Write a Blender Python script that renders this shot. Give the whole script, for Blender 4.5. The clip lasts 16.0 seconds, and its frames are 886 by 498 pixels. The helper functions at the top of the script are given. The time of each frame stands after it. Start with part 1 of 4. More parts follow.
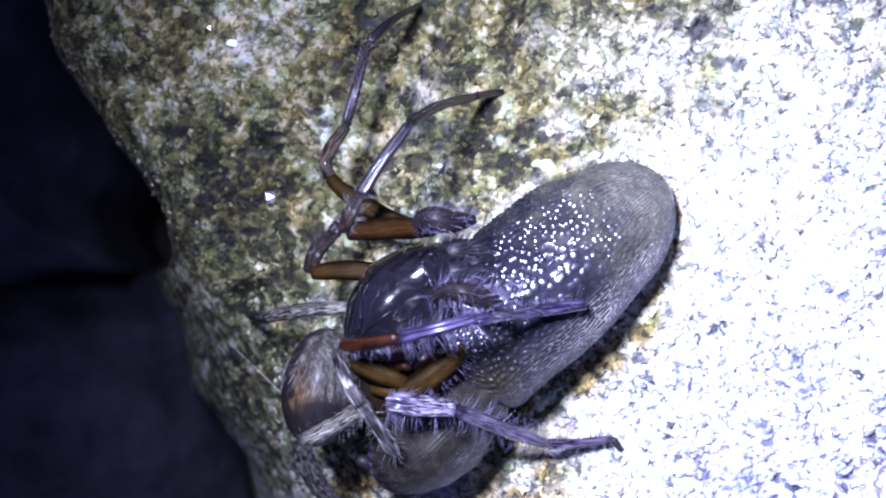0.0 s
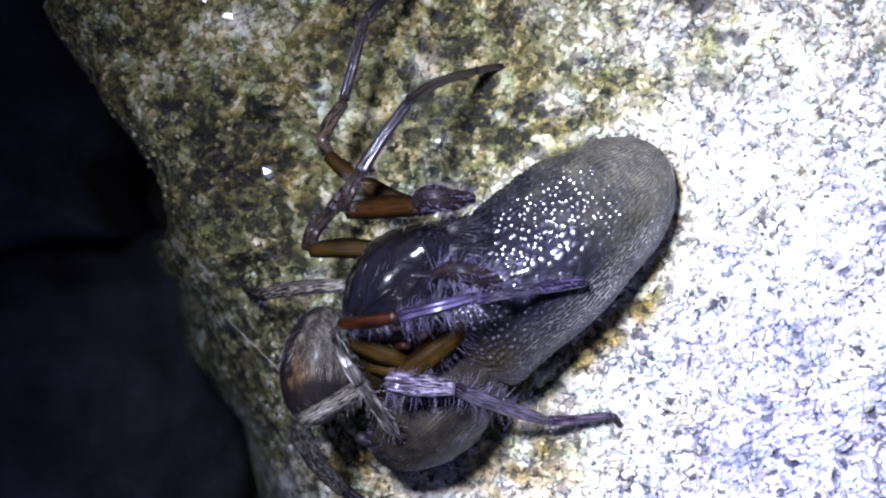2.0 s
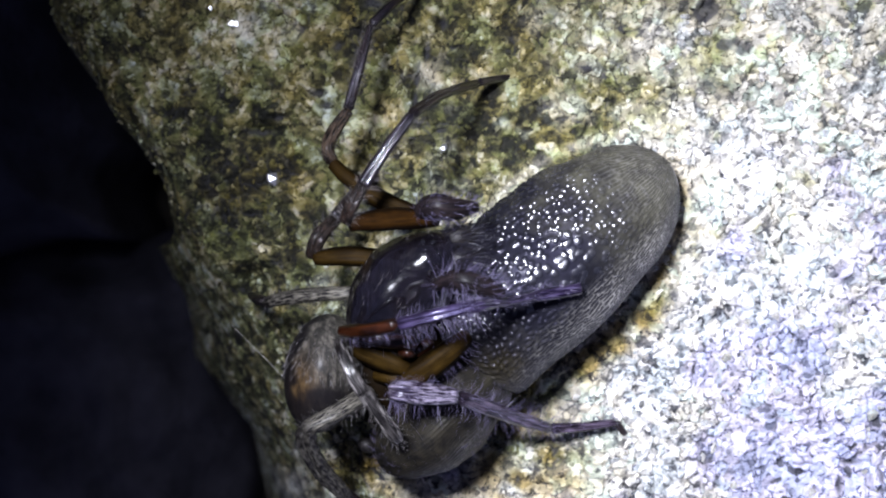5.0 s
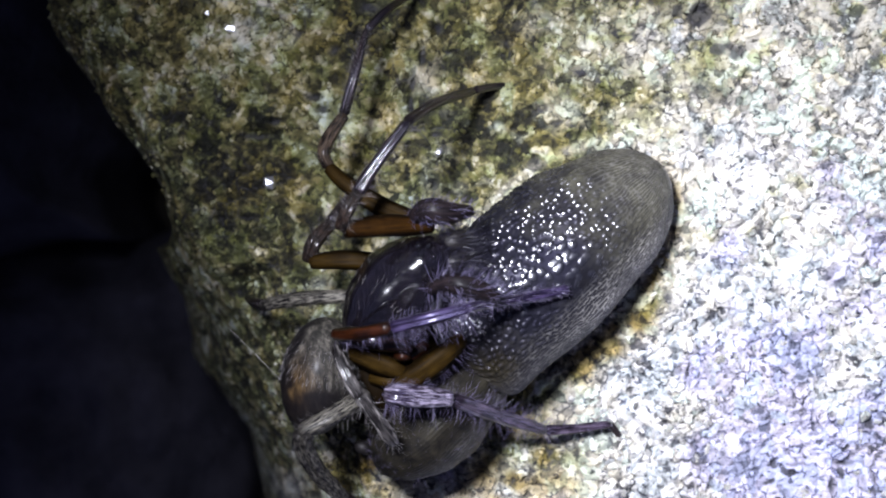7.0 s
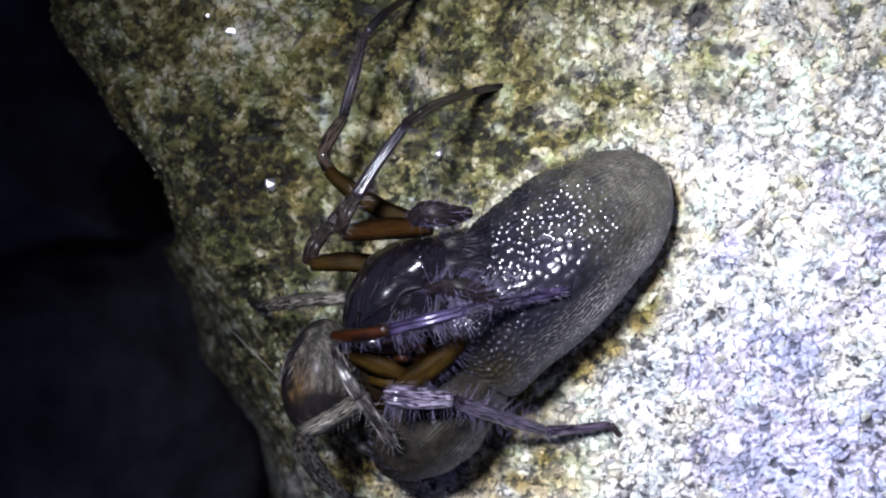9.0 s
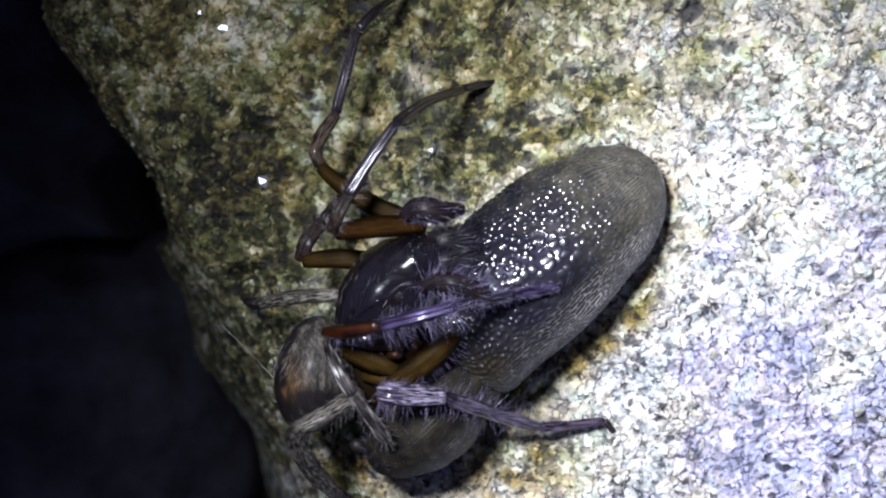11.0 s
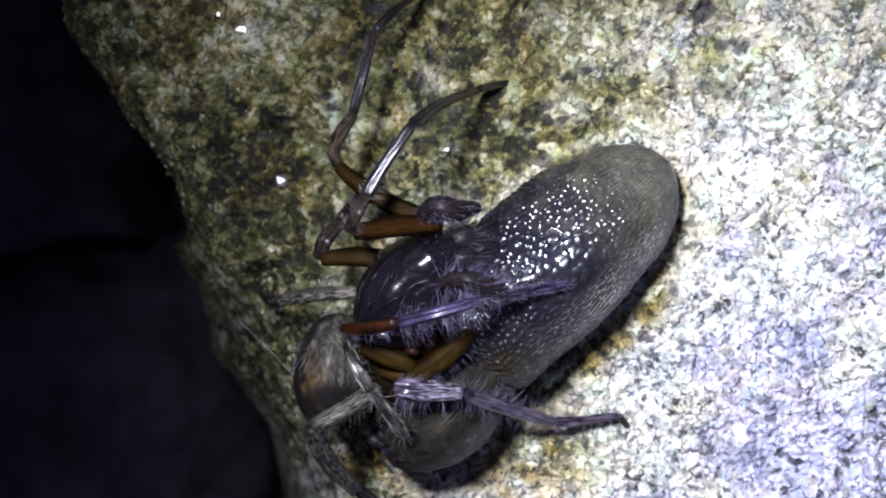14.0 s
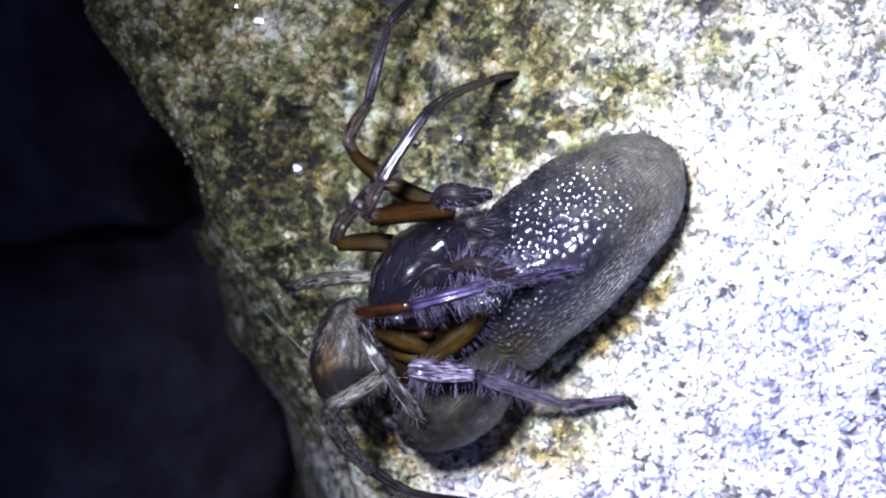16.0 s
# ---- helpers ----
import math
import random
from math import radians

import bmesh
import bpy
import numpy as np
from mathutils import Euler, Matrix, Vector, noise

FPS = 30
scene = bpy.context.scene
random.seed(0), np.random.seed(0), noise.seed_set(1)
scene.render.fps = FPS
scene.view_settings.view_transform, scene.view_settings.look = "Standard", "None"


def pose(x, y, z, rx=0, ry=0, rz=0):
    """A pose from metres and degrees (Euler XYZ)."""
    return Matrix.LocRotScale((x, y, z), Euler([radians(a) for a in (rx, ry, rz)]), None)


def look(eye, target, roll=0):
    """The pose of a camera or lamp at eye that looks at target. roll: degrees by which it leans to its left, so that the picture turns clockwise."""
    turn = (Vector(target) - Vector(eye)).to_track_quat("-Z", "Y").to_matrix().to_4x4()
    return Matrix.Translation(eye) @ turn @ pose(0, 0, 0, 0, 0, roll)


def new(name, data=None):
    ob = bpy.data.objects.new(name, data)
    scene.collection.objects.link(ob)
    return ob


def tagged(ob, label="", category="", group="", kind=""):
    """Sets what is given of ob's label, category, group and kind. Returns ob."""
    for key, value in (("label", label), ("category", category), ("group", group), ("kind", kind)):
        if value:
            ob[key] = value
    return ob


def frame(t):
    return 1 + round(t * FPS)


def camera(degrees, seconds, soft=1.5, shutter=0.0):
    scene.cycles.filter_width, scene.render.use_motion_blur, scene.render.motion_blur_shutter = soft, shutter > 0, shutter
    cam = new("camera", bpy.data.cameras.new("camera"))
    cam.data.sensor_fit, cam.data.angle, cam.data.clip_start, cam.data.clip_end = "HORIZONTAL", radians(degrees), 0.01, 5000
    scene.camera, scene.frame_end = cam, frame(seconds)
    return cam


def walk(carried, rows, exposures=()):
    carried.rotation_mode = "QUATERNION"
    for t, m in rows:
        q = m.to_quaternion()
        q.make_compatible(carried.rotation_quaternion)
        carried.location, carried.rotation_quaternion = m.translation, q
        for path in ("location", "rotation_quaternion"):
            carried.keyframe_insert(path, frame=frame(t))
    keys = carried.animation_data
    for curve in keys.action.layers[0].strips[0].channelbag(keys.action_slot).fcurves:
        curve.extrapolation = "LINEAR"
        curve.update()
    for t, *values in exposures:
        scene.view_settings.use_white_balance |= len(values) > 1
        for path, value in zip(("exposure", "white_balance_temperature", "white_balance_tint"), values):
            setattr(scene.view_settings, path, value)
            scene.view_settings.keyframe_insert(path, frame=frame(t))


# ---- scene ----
MM = 0.001          # every plan below is in millimetres

cam = camera(30.0, 16.0, soft=2.0)
cam.data.dof.use_dof = True
cam.data.dof.focus_distance = 38.3 * MM
cam.data.dof.aperture_fstop = 160
PATH = [
    (0, -0.154, -1.201, 40.924, 2.174, -0.171, 0.057),
    (0.5, -0.564, -1.392, 40.891, 1.844, -0.536, 0.064),
    (1, -0.943, -1.299, 41.059, 1.395, -0.742, 0.003),
    (1.5, -0.939, -0.789, 40.871, 0.852, -0.706, -0.074),
    (2, -0.325, -0.483, 40.668, 0.318, -0.461, -0.017),
    (2.5, 0.010, -0.507, 40.539, 0.247, -0.210, 0.078),
    (3, -0.252, -0.539, 40.496, 0.384, -0.397, 0.177),
    (3.5, -0.572, -0.587, 40.713, 0.385, -0.502, 0.143),
    (4, -0.576, -0.577, 40.769, 0.514, -0.424, 0.079),
    (4.5, -0.158, -0.325, 40.754, 0.253, 0.025, 0.067),
    (7, -0.000, 0.000, 41.053, -0.000, 0.000, 0.000),
    (7.5, 0.100, 0.069, 41.140, -0.078, 0.207, -0.076),
    (8, 0.207, 0.151, 41.078, -0.204, 0.396, -0.100),
    (8.5, 0.277, 0.147, 41.126, -0.166, 0.500, -0.126),
    (9, 0.352, 0.218, 41.153, -0.269, 0.510, -0.191),
    (11.5, 0.467, 0.156, 41.103, -0.341, 0.390, -0.385),
    (12, 0.489, 0.209, 41.309, -0.407, 0.510, -0.359),
    (12.5, 0.430, 0.124, 41.457, -0.351, 0.436, -0.304),
    (13, 0.313, 0.187, 41.504, -0.329, 0.417, -0.402),
    (13.5, 0.333, 0.250, 41.747, -0.374, 0.585, -0.483),
    (14, 0.311, 0.193, 41.697, -0.424, 0.756, -0.528),
    (14.5, 0.255, 0.099, 41.946, -0.419, 0.776, -0.521),
    (15, 0.154, 0.169, 42.089, -0.530, 0.815, -0.555),
    (15.5, 0.511, 0.155, 42.111, -0.706, 1.155, -0.615),
    (16, 0.294, 0.023, 42.759, -0.661, 1.143, -0.446),
]
EXPOSURES = [
    (0.0, 0.96, 5300, 30), (1.0, 0.93, 5350, 29), (1.8, 0.52, 5800, 21), (2.5, 0.37, 6000, 16), (3.5, 0.21, 6150, 14), (4.5, 0.13, 6250, 12),
    (9.0, 0.0, 6350, 12), (12.5, -0.05, 6400, 11), (15.0, -0.01, 6350, 12), (15.6, 0.18, 6200, 14), (16.0, 0.62, 5900, 18),
]
walk(cam, [(t, pose(x * MM, y * MM, z * MM, a, b, c)) for t, x, y, z, a, b, c in PATH], EXPOSURES)

# ---- world and light: a dark night and one hand torch beside the lens ----
night = bpy.data.worlds.new("night")
night.use_nodes = True
night.node_tree.nodes["Background"].inputs[0].default_value = (0.45, 0.5, 1.0, 1)
night.node_tree.nodes["Background"].inputs[1].default_value = 0.13
scene.world = night

TORCH = look((-7.8 * MM, 9.8 * MM, 41 * MM), (7.8 * MM, -3.9 * MM, 0))


def torch_beam(name, energy, degrees):
    """One beam of the torch: its narrow hot spot or its wide spill."""
    beam = bpy.data.lights.new(name, "SPOT")
    beam.energy = energy
    beam.color = (0.89, 0.905, 1.0)
    beam.spot_size = radians(degrees)
    beam.spot_blend = 1.0
    beam.shadow_soft_size = 3.4 * MM
    new(name, beam).matrix_world = TORCH


torch_beam("torch_hot_spot", 0.20, 33)
torch_beam("torch_spill", 0.086, 60)


# ---- materials ----
class Mat:
    """A node material with a Principled shader and short ways to wire it."""

    def __init__(self, name, rough=0.6, metal=0.0, coat=0.0, coat_rough=0.1, spec=0.5, sheen=(1, 1, 1)):
        self.m = bpy.data.materials.new(name)
        self.m.use_nodes = True
        self.t = self.m.node_tree
        self.bsdf = self.t.nodes["Principled BSDF"]
        for key, value in (("Roughness", rough), ("Metallic", metal), ("Coat Weight", coat),
                           ("Coat Roughness", coat_rough), ("Specular IOR Level", spec)):
            self.bsdf.inputs[key].default_value = value
        self.bsdf.inputs["Specular Tint"].default_value = (*sheen, 1)
        self.place = self.node("ShaderNodeTexCoord").outputs["Object"]

    def node(self, kind, **settings):
        n = self.t.nodes.new(kind)
        for key, value in settings.items():
            setattr(n, key, value)
        return n

    def link(self, a, b):
        self.t.links.new(a, b)

    def put(self, socket, value):
        if isinstance(value, bpy.types.NodeSocket):
            self.link(value, socket)
        else:
            socket.default_value = value

    def stretch(self, s, turn=(0, 0, 0)):
        n = self.node("ShaderNodeMapping")
        self.link(self.place, n.inputs[0])
        n.inputs["Rotation"].default_value = [radians(a) for a in turn]
        n.inputs["Scale"].default_value = s
        return n.outputs[0]

    def noise(self, size_mm, detail=4, rough=0.6, at=None, distortion=0.0):
        n = self.node("ShaderNodeTexNoise")
        self.link(at or self.place, n.inputs["Vector"])
        n.inputs["Scale"].default_value = 1000 / size_mm
        n.inputs["Detail"].default_value = detail
        n.inputs["Roughness"].default_value = rough
        n.inputs["Distortion"].default_value = distortion
        return n.outputs["Fac"]

    def cells(self, size_mm, at=None, feature="F1", out="Distance"):
        n = self.node("ShaderNodeTexVoronoi", feature=feature)
        self.link(at or self.place, n.inputs["Vector"])
        n.inputs["Scale"].default_value = 1000 / size_mm
        return n.outputs[out]

    def attribute(self, name):
        n = self.node("ShaderNodeAttribute", attribute_name=name)
        return n.outputs["Fac"]

    def ramp(self, fac, *stops):
        n = self.node("ShaderNodeValToRGB")
        self.link(fac, n.inputs[0])
        r = n.color_ramp
        while len(r.elements) < len(stops):
            r.elements.new(0.5)
        for e, (where, c) in zip(r.elements, stops):
            e.position = where
            e.color = (*c, 1) if len(c) == 3 else c
        return n.outputs[0]

    def span(self, value, a, b, c=0.0, d=1.0):
        n = self.node("ShaderNodeMapRange")
        self.link(value, n.inputs[0])
        for k, v in enumerate((a, b, c, d)):
            n.inputs[k + 1].default_value = v
        return n.outputs[0]

    def mix(self, fac, a, b, how="MIX"):
        n = self.node("ShaderNodeMix", data_type="RGBA", blend_type=how)
        self.put(n.inputs[0], fac)
        for k, v in ((6, a), (7, b)):
            self.put(n.inputs[k], v if isinstance(v, bpy.types.NodeSocket) else (*v, 1))
        return n.outputs[2]

    def calc(self, how, a, b=0.0):
        n = self.node("ShaderNodeMath", operation=how)
        self.put(n.inputs[0], a)
        self.put(n.inputs[1], b)
        return n.outputs[0]

    def colour(self, c):
        self.put(self.bsdf.inputs["Base Color"], c if isinstance(c, bpy.types.NodeSocket) else (*c, 1))
        return self

    def rough(self, v):
        self.put(self.bsdf.inputs["Roughness"], v)
        return self

    def bump(self, height, depth_mm, strength=1.0):
        n = self.node("ShaderNodeBump")
        n.inputs["Strength"].default_value = strength
        n.inputs["Distance"].default_value = depth_mm * MM
        self.link(height, n.inputs["Height"])
        self.link(n.outputs[0], self.bsdf.inputs["Normal"])
        return self


def stone_material(name, tone_from):
    """Pale mineral grains, overgrown in places by olive and ochre moss; each grain has its own tone; torch light and
    shade are also painted in.
    """
    m = Mat(name, 0.7, spec=0.35)
    hue, moss, dark, violet = [m.attribute(k) for k in ("grain_hue", "moss", "dark_mineral_and_shade", "violet_torch_cast")]
    ochre = m.attribute("ochre")
    if tone_from == "island":
        tone = m.node("ShaderNodeNewGeometry").outputs["Random Per Island"]
        calm = m.calc("MULTIPLY", moss, 0.5)
        tone = m.calc("ADD", m.calc("MULTIPLY", tone, m.calc("SUBTRACT", 1.0, calm)), m.calc("MULTIPLY", m.attribute("grain_tone"), calm))
    elif tone_from == "object":
        dice = m.node("ShaderNodeObjectInfo").outputs["Random"]
        tone = m.span(dice, 0.0, 1.0, 0.5, 1.0)
        hue = m.span(m.calc("FRACT", m.calc("MULTIPLY", dice, 7.3)), 0.0, 1.0, 0.2, 0.8)
    else:
        tone = m.attribute("grain_tone")
    wander = m.node("ShaderNodeTexNoise")
    m.link(m.place, wander.inputs["Vector"])
    wander.inputs["Scale"].default_value = 1000 / 0.22
    wander.inputs["Detail"].default_value = 5.0
    wander.inputs["Roughness"].default_value = 0.72
    bent = m.node("ShaderNodeVectorMath", operation="MULTIPLY_ADD")
    m.link(wander.outputs["Color"], bent.inputs[0])
    bent.inputs[1].default_value = (0.16 * MM, 0.16 * MM, 0.16 * MM)
    m.link(m.place, bent.inputs[2])
    flake = m.node("ShaderNodeSeparateColor")
    m.link(m.cells(0.30, bent.outputs[0], out="Color"), flake.inputs[0])
    clump = m.node("ShaderNodeSeparateColor")
    m.link(m.cells(0.56, bent.outputs[0], out="Color"), clump.inputs[0])
    mottle = m.noise(0.2, 5, 0.7)
    tone = m.calc("ADD", tone, m.calc("MULTIPLY", m.span(flake.outputs[0], 0.0, 1.0, -0.24, 0.20), m.calc("SUBTRACT", 1.0, m.calc("MULTIPLY", moss, 0.5))))
    tone = m.calc("ADD", tone, m.calc("MULTIPLY", m.span(clump.outputs[0], 0.0, 1.0, -0.13, 0.20), moss))
    fine = m.calc("ADD", m.span(m.cells(0.13, bent.outputs[0], out="Color"), 0.0, 1.0, -0.07, 0.07), m.span(mottle, 0.25, 0.75, -0.13, 0.13))
    tone = m.calc("ADD", tone, m.calc("MULTIPLY", fine, m.calc("SUBTRACT", 1.0, m.calc("MULTIPLY", moss, 0.45))))
    hue = m.calc("ADD", hue, m.span(flake.outputs[1], 0.0, 1.0, -0.3, 0.3))
    tone = m.calc("ADD", tone, m.span(m.noise(0.6, 4, 0.65), 0.3, 0.7, -0.20, 0.18))
    grain = m.ramp(tone, (0.0, (0.12, 0.12, 0.12)), (0.2, (0.31, 0.305, 0.29)), (0.42, (0.47, 0.46, 0.43)),
                   (0.65, (0.58, 0.57, 0.545)), (1.0, (0.74, 0.735, 0.72)))
    tint = m.ramp(hue, (0.1, (0.80, 0.91, 1.0)), (0.3, (1, 1, 1)), (0.55, (1.0, 0.98, 0.93)), (0.75, (1.0, 0.94, 0.76)), (0.9, (0.84, 1.0, 0.90)))
    grain = m.mix(0.7, grain, m.mix(1.0, grain, tint, "MULTIPLY"))
    # Violet cast of the torch beam, painted into the grains.
    grain = m.mix(violet, grain, m.mix(1.0, grain, (0.75, 0.74, 1.0), "MULTIPLY"))
    green = m.ramp(tone, (0.0, (0.010, 0.010, 0.007)), (0.22, (0.042, 0.040, 0.020)), (0.42, (0.122, 0.117, 0.054)),
                   (0.58, (0.214, 0.200, 0.106)), (0.72, (0.33, 0.32, 0.24)), (0.86, (0.46, 0.45, 0.40)), (1.0, (0.62, 0.61, 0.59)))
    warm = m.ramp(m.calc("ADD", m.noise(0.8, 4, 0.6), m.span(clump.outputs[1], 0.0, 1.0, -0.12, 0.12)), (0.3, (0.86, 0.98, 1.0)), (0.44, (0.93, 1.03, 0.76)), (0.54, (1.05, 1.04, 0.98)), (0.70, (1.16, 1.07, 0.70)))
    green = m.mix(1.0, green, warm, "MULTIPLY")
    c = m.mix(moss, grain, green)
    c = m.mix(m.calc("MULTIPLY", m.attribute("lichen"), 0.6), c, m.mix(1.0, c, (0.62, 0.64, 0.26), "MULTIPLY"))
    # Ochre moss and the abdomen's brown shadow edge, painted in together.
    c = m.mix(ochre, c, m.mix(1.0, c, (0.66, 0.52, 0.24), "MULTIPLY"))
    c = m.mix(m.calc("MULTIPLY", m.attribute("warm"), 0.8), c, m.mix(1.0, c, (1.0, 0.965, 0.83), "MULTIPLY"))
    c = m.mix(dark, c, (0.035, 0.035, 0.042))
    seams = m.span(m.cells(0.30, bent.outputs[0], "DISTANCE_TO_EDGE"), 0.03, 0.11, 1.0, 0.0)
    seams = m.calc("MULTIPLY", seams, m.span(m.noise(0.24, 3, 0.6), 0.50, 0.60, 0.0, 0.9))
    seam_tint = m.mix(m.attribute("warm"), (0.06, 0.065, 0.14), (0.13, 0.115, 0.06))
    c = m.mix(seams, c, m.mix(1.0, c, seam_tint, "MULTIPLY"))
    m.colour(c)
    m.bump(m.calc("ADD", m.noise(0.07, 4, 0.75), m.cells(0.13, bent.outputs[0])), 0.055, 0.9)
    return m.m


def dull_stone(name, a, b):
    m = Mat(name, 0.85, spec=0.2)
    m.colour(m.ramp(m.noise(3.0, 6, 0.65), (0.3, a), (0.7, b)))
    m.bump(m.noise(0.6, 6, 0.7), 0.3, 0.8)
    return m.m


def cuticle(name, a, b, rough=0.3, coat=0.3, coat_rough=0.12, size=0.5, grain=0.05, depth=0.012, spec=0.5, sheen=(1, 1, 1)):
    """Spider skin: two shades in soft patches, fine wrinkles."""
    m = Mat(name, rough, coat=coat, coat_rough=coat_rough, spec=spec, sheen=sheen)
    m.colour(m.ramp(m.noise(size, 5, 0.65), (0.3, a), (0.7, b)))
    m.bump(m.noise(grain, 4, 0.65), depth, 0.8)
    return m.m


def shell_skin():
    """Black shell with fine streaks along it that break up its shine."""
    m = Mat("black_shell", 0.4, coat=0.95, coat_rough=0.2, spec=0.10, sheen=(0.60, 0.56, 1.0))
    streaks = m.noise(0.16, 5, 0.75, m.stretch((0.35, 1.3, 1.0), (0, 0, -47)))
    m.colour(m.ramp(m.noise(0.5, 5, 0.65), (0.3, (0.0010, 0.0009, 0.0016)), (0.7, (0.0050, 0.0035, 0.0040))))
    m.link(m.span(streaks, 0.35, 0.65, 0.06, 0.24), m.bsdf.inputs["Coat Roughness"])
    m.bsdf.inputs["Coat IOR"].default_value = 1.7
    ripples = m.noise(0.10, 3, 0.6, m.stretch((1.8, 0.3, 1.0), (0, 0, -47)))
    m.bump(m.calc("ADD", m.calc("ADD", streaks, m.noise(0.07, 3, 0.6)), m.calc("MULTIPLY", ripples, 2.4)), 0.05, 0.9)
    return m.m


def leg_skin(name, a, b, rough=0.3, coat=0.5, coat_rough=0.14, stripe=(0.35, 0.65), depth=0.02, spec=0.4, run=0.06, rim_shade=0.0, dark_top=0.0, shine=1.5, sheen=(1, 1, 1)):
    """Limb skin with fine lengthwise grooves that follow the limb."""
    m = Mat(name, rough, coat=coat, coat_rough=coat_rough, spec=spec, sheen=sheen)
    n = m.node("ShaderNodeCombineXYZ")
    m.link(m.calc("MULTIPLY", m.attribute("lengthwise"), run), n.inputs[0])
    m.link(m.attribute("around"), n.inputs[1])
    m.bsdf.inputs["Coat IOR"].default_value = shine
    lines = m.node("ShaderNodeTexNoise")
    m.link(n.outputs[0], lines.inputs["Vector"])
    lines.inputs["Scale"].default_value = 24.0
    lines.inputs["Detail"].default_value = 3.0
    patch = m.noise(0.5, 4, 0.6)
    fac = m.calc("ADD", m.calc("MULTIPLY", lines.outputs["Fac"], 0.65), m.calc("MULTIPLY", patch, 0.35))
    c = m.ramp(fac, (stripe[0], a), (stripe[1], b))
    # Sides painted darker so the limb's rim looks shaded beside its lit top.
    if rim_shade:
        c = m.mix(m.span(m.calc("ADD", m.attribute("upper"), m.span(patch, 0.3, 0.7, -0.12, 0.12)), 0.55, 0.97, rim_shade, 0.0), c, tuple(0.5 * k for k in a))
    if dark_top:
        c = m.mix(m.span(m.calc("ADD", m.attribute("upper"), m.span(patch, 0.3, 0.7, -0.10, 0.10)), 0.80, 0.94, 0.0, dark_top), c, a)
    m.colour(m.mix(m.calc("MULTIPLY", m.attribute("joint"), 0.8), c, tuple(1.4 * k for k in a)))
    m.bump(m.calc("ADD", lines.outputs["Fac"], m.calc("MULTIPLY", m.noise(0.05, 3), 0.3)), depth, 0.9)
    return m.m


def abdomen_skin(name, sheen):
    m = Mat(name, 0.5, coat=1.0, coat_rough=0.25, spec=0.13, sheen=sheen)
    m.bsdf.inputs["Coat IOR"].default_value = 2.3
    streak, line = m.attribute("streak"), m.attribute("line")
    top = m.ramp(m.noise(0.7, 5, 0.7), (0.3, (0.004, 0.004, 0.006)), (0.52, (0.009, 0.009, 0.012)), (0.72, (0.020, 0.019, 0.018)))
    tail = m.ramp(m.noise(0.4, 5, 0.7), (0.3, (0.020, 0.018, 0.012)), (0.5, (0.052, 0.050, 0.034)), (0.7, (0.098, 0.094, 0.066)))
    c = m.mix(m.attribute("tail"), top, tail)
    c = m.mix(m.attribute("blackish"), c, m.ramp(m.noise(0.3, 5, 0.7), (0.35, (0.004, 0.004, 0.005)), (0.7, (0.024, 0.021, 0.016))))
    # Flank skin lightened in colour to make up for torch light it misses.
    c = m.mix(m.calc("MULTIPLY", streak, 0.75), c, m.ramp(m.noise(0.3, 4, 0.6), (0.3, (0.022, 0.021, 0.020)), (0.7, (0.075, 0.071, 0.066))))
    c = m.mix(m.calc("MULTIPLY", streak, line), c, m.ramp(m.noise(0.35, 4, 0.7), (0.3, (0.18, 0.175, 0.165)), (0.7, (0.52, 0.50, 0.47))))
    c = m.mix(m.attribute("olive"), c, m.ramp(m.noise(0.3, 4, 0.7), (0.3, (0.006, 0.005, 0.0015)), (0.7, (0.030, 0.024, 0.006))))
    m.colour(c)
    m.link(m.span(m.attribute("gloss"), 0.0, 1.0, 0.02, 1.0), m.bsdf.inputs["Coat Weight"])
    m.bump(m.noise(0.05, 3, 0.6), 0.006, 0.6)
    return m.m


BLUE_SHEEN = (0.60, 0.56, 1.0)
STONE = stone_material("grainy_stone", "place")
LOOSE_GRAINS = stone_material("stone_grains", "island")
PICKED_GRAIN = stone_material("pale_grain", "object")
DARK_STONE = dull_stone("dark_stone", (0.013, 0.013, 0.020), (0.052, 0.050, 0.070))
SOIL = dull_stone("dark_soil", (0.015, 0.013, 0.011), (0.05, 0.045, 0.04))
CLEAR_GRAIN = Mat("mica_grain", 0.42, 1.0).colour((0.85, 0.86, 0.88)).m
BEADED = abdomen_skin("beaded_skin", BLUE_SHEEN)
BELLY = abdomen_skin("striped_skin", (1.0, 0.97, 0.85))
CARAPACE = shell_skin()
BROWN_LEG = leg_skin("amber_leg", (0.007, 0.0028, 0.0006), (0.036, 0.0155, 0.0024), 0.6, 0.0, 0.12, (0.32, 0.66), 0.012, spec=0.06, rim_shade=0.92)
OLIVE_LEG = leg_skin("olive_leg", (0.007, 0.0036, 0.0007), (0.033, 0.0185, 0.0026), 0.6, 0.0, 0.15, (0.32, 0.66), 0.012, spec=0.06, rim_shade=0.92)
DARK_LEG = leg_skin("dark_leg", (0.004, 0.003, 0.003), (0.038, 0.026, 0.024), 0.40, 0.42, 0.09, (0.44, 0.70), 0.03, spec=0.25, run=0.035, shine=1.6, sheen=(0.82, 0.80, 1.0))
GLOSSY_LEG = leg_skin("glossy_dark_leg", (0.003, 0.0022, 0.003), (0.022, 0.015, 0.016), 0.45, 0.75, 0.09, (0.44, 0.70), 0.02, spec=0.2, run=0.035, shine=1.8, sheen=(0.86, 0.84, 1.0))
BROWN_VIOLET_LEG = leg_skin("brown_violet_leg", (0.006, 0.004, 0.006), (0.120, 0.092, 0.135), 0.4, 0.45, 0.08, (0.46, 0.64), 0.04, spec=0.2, run=0.05, sheen=BLUE_SHEEN)
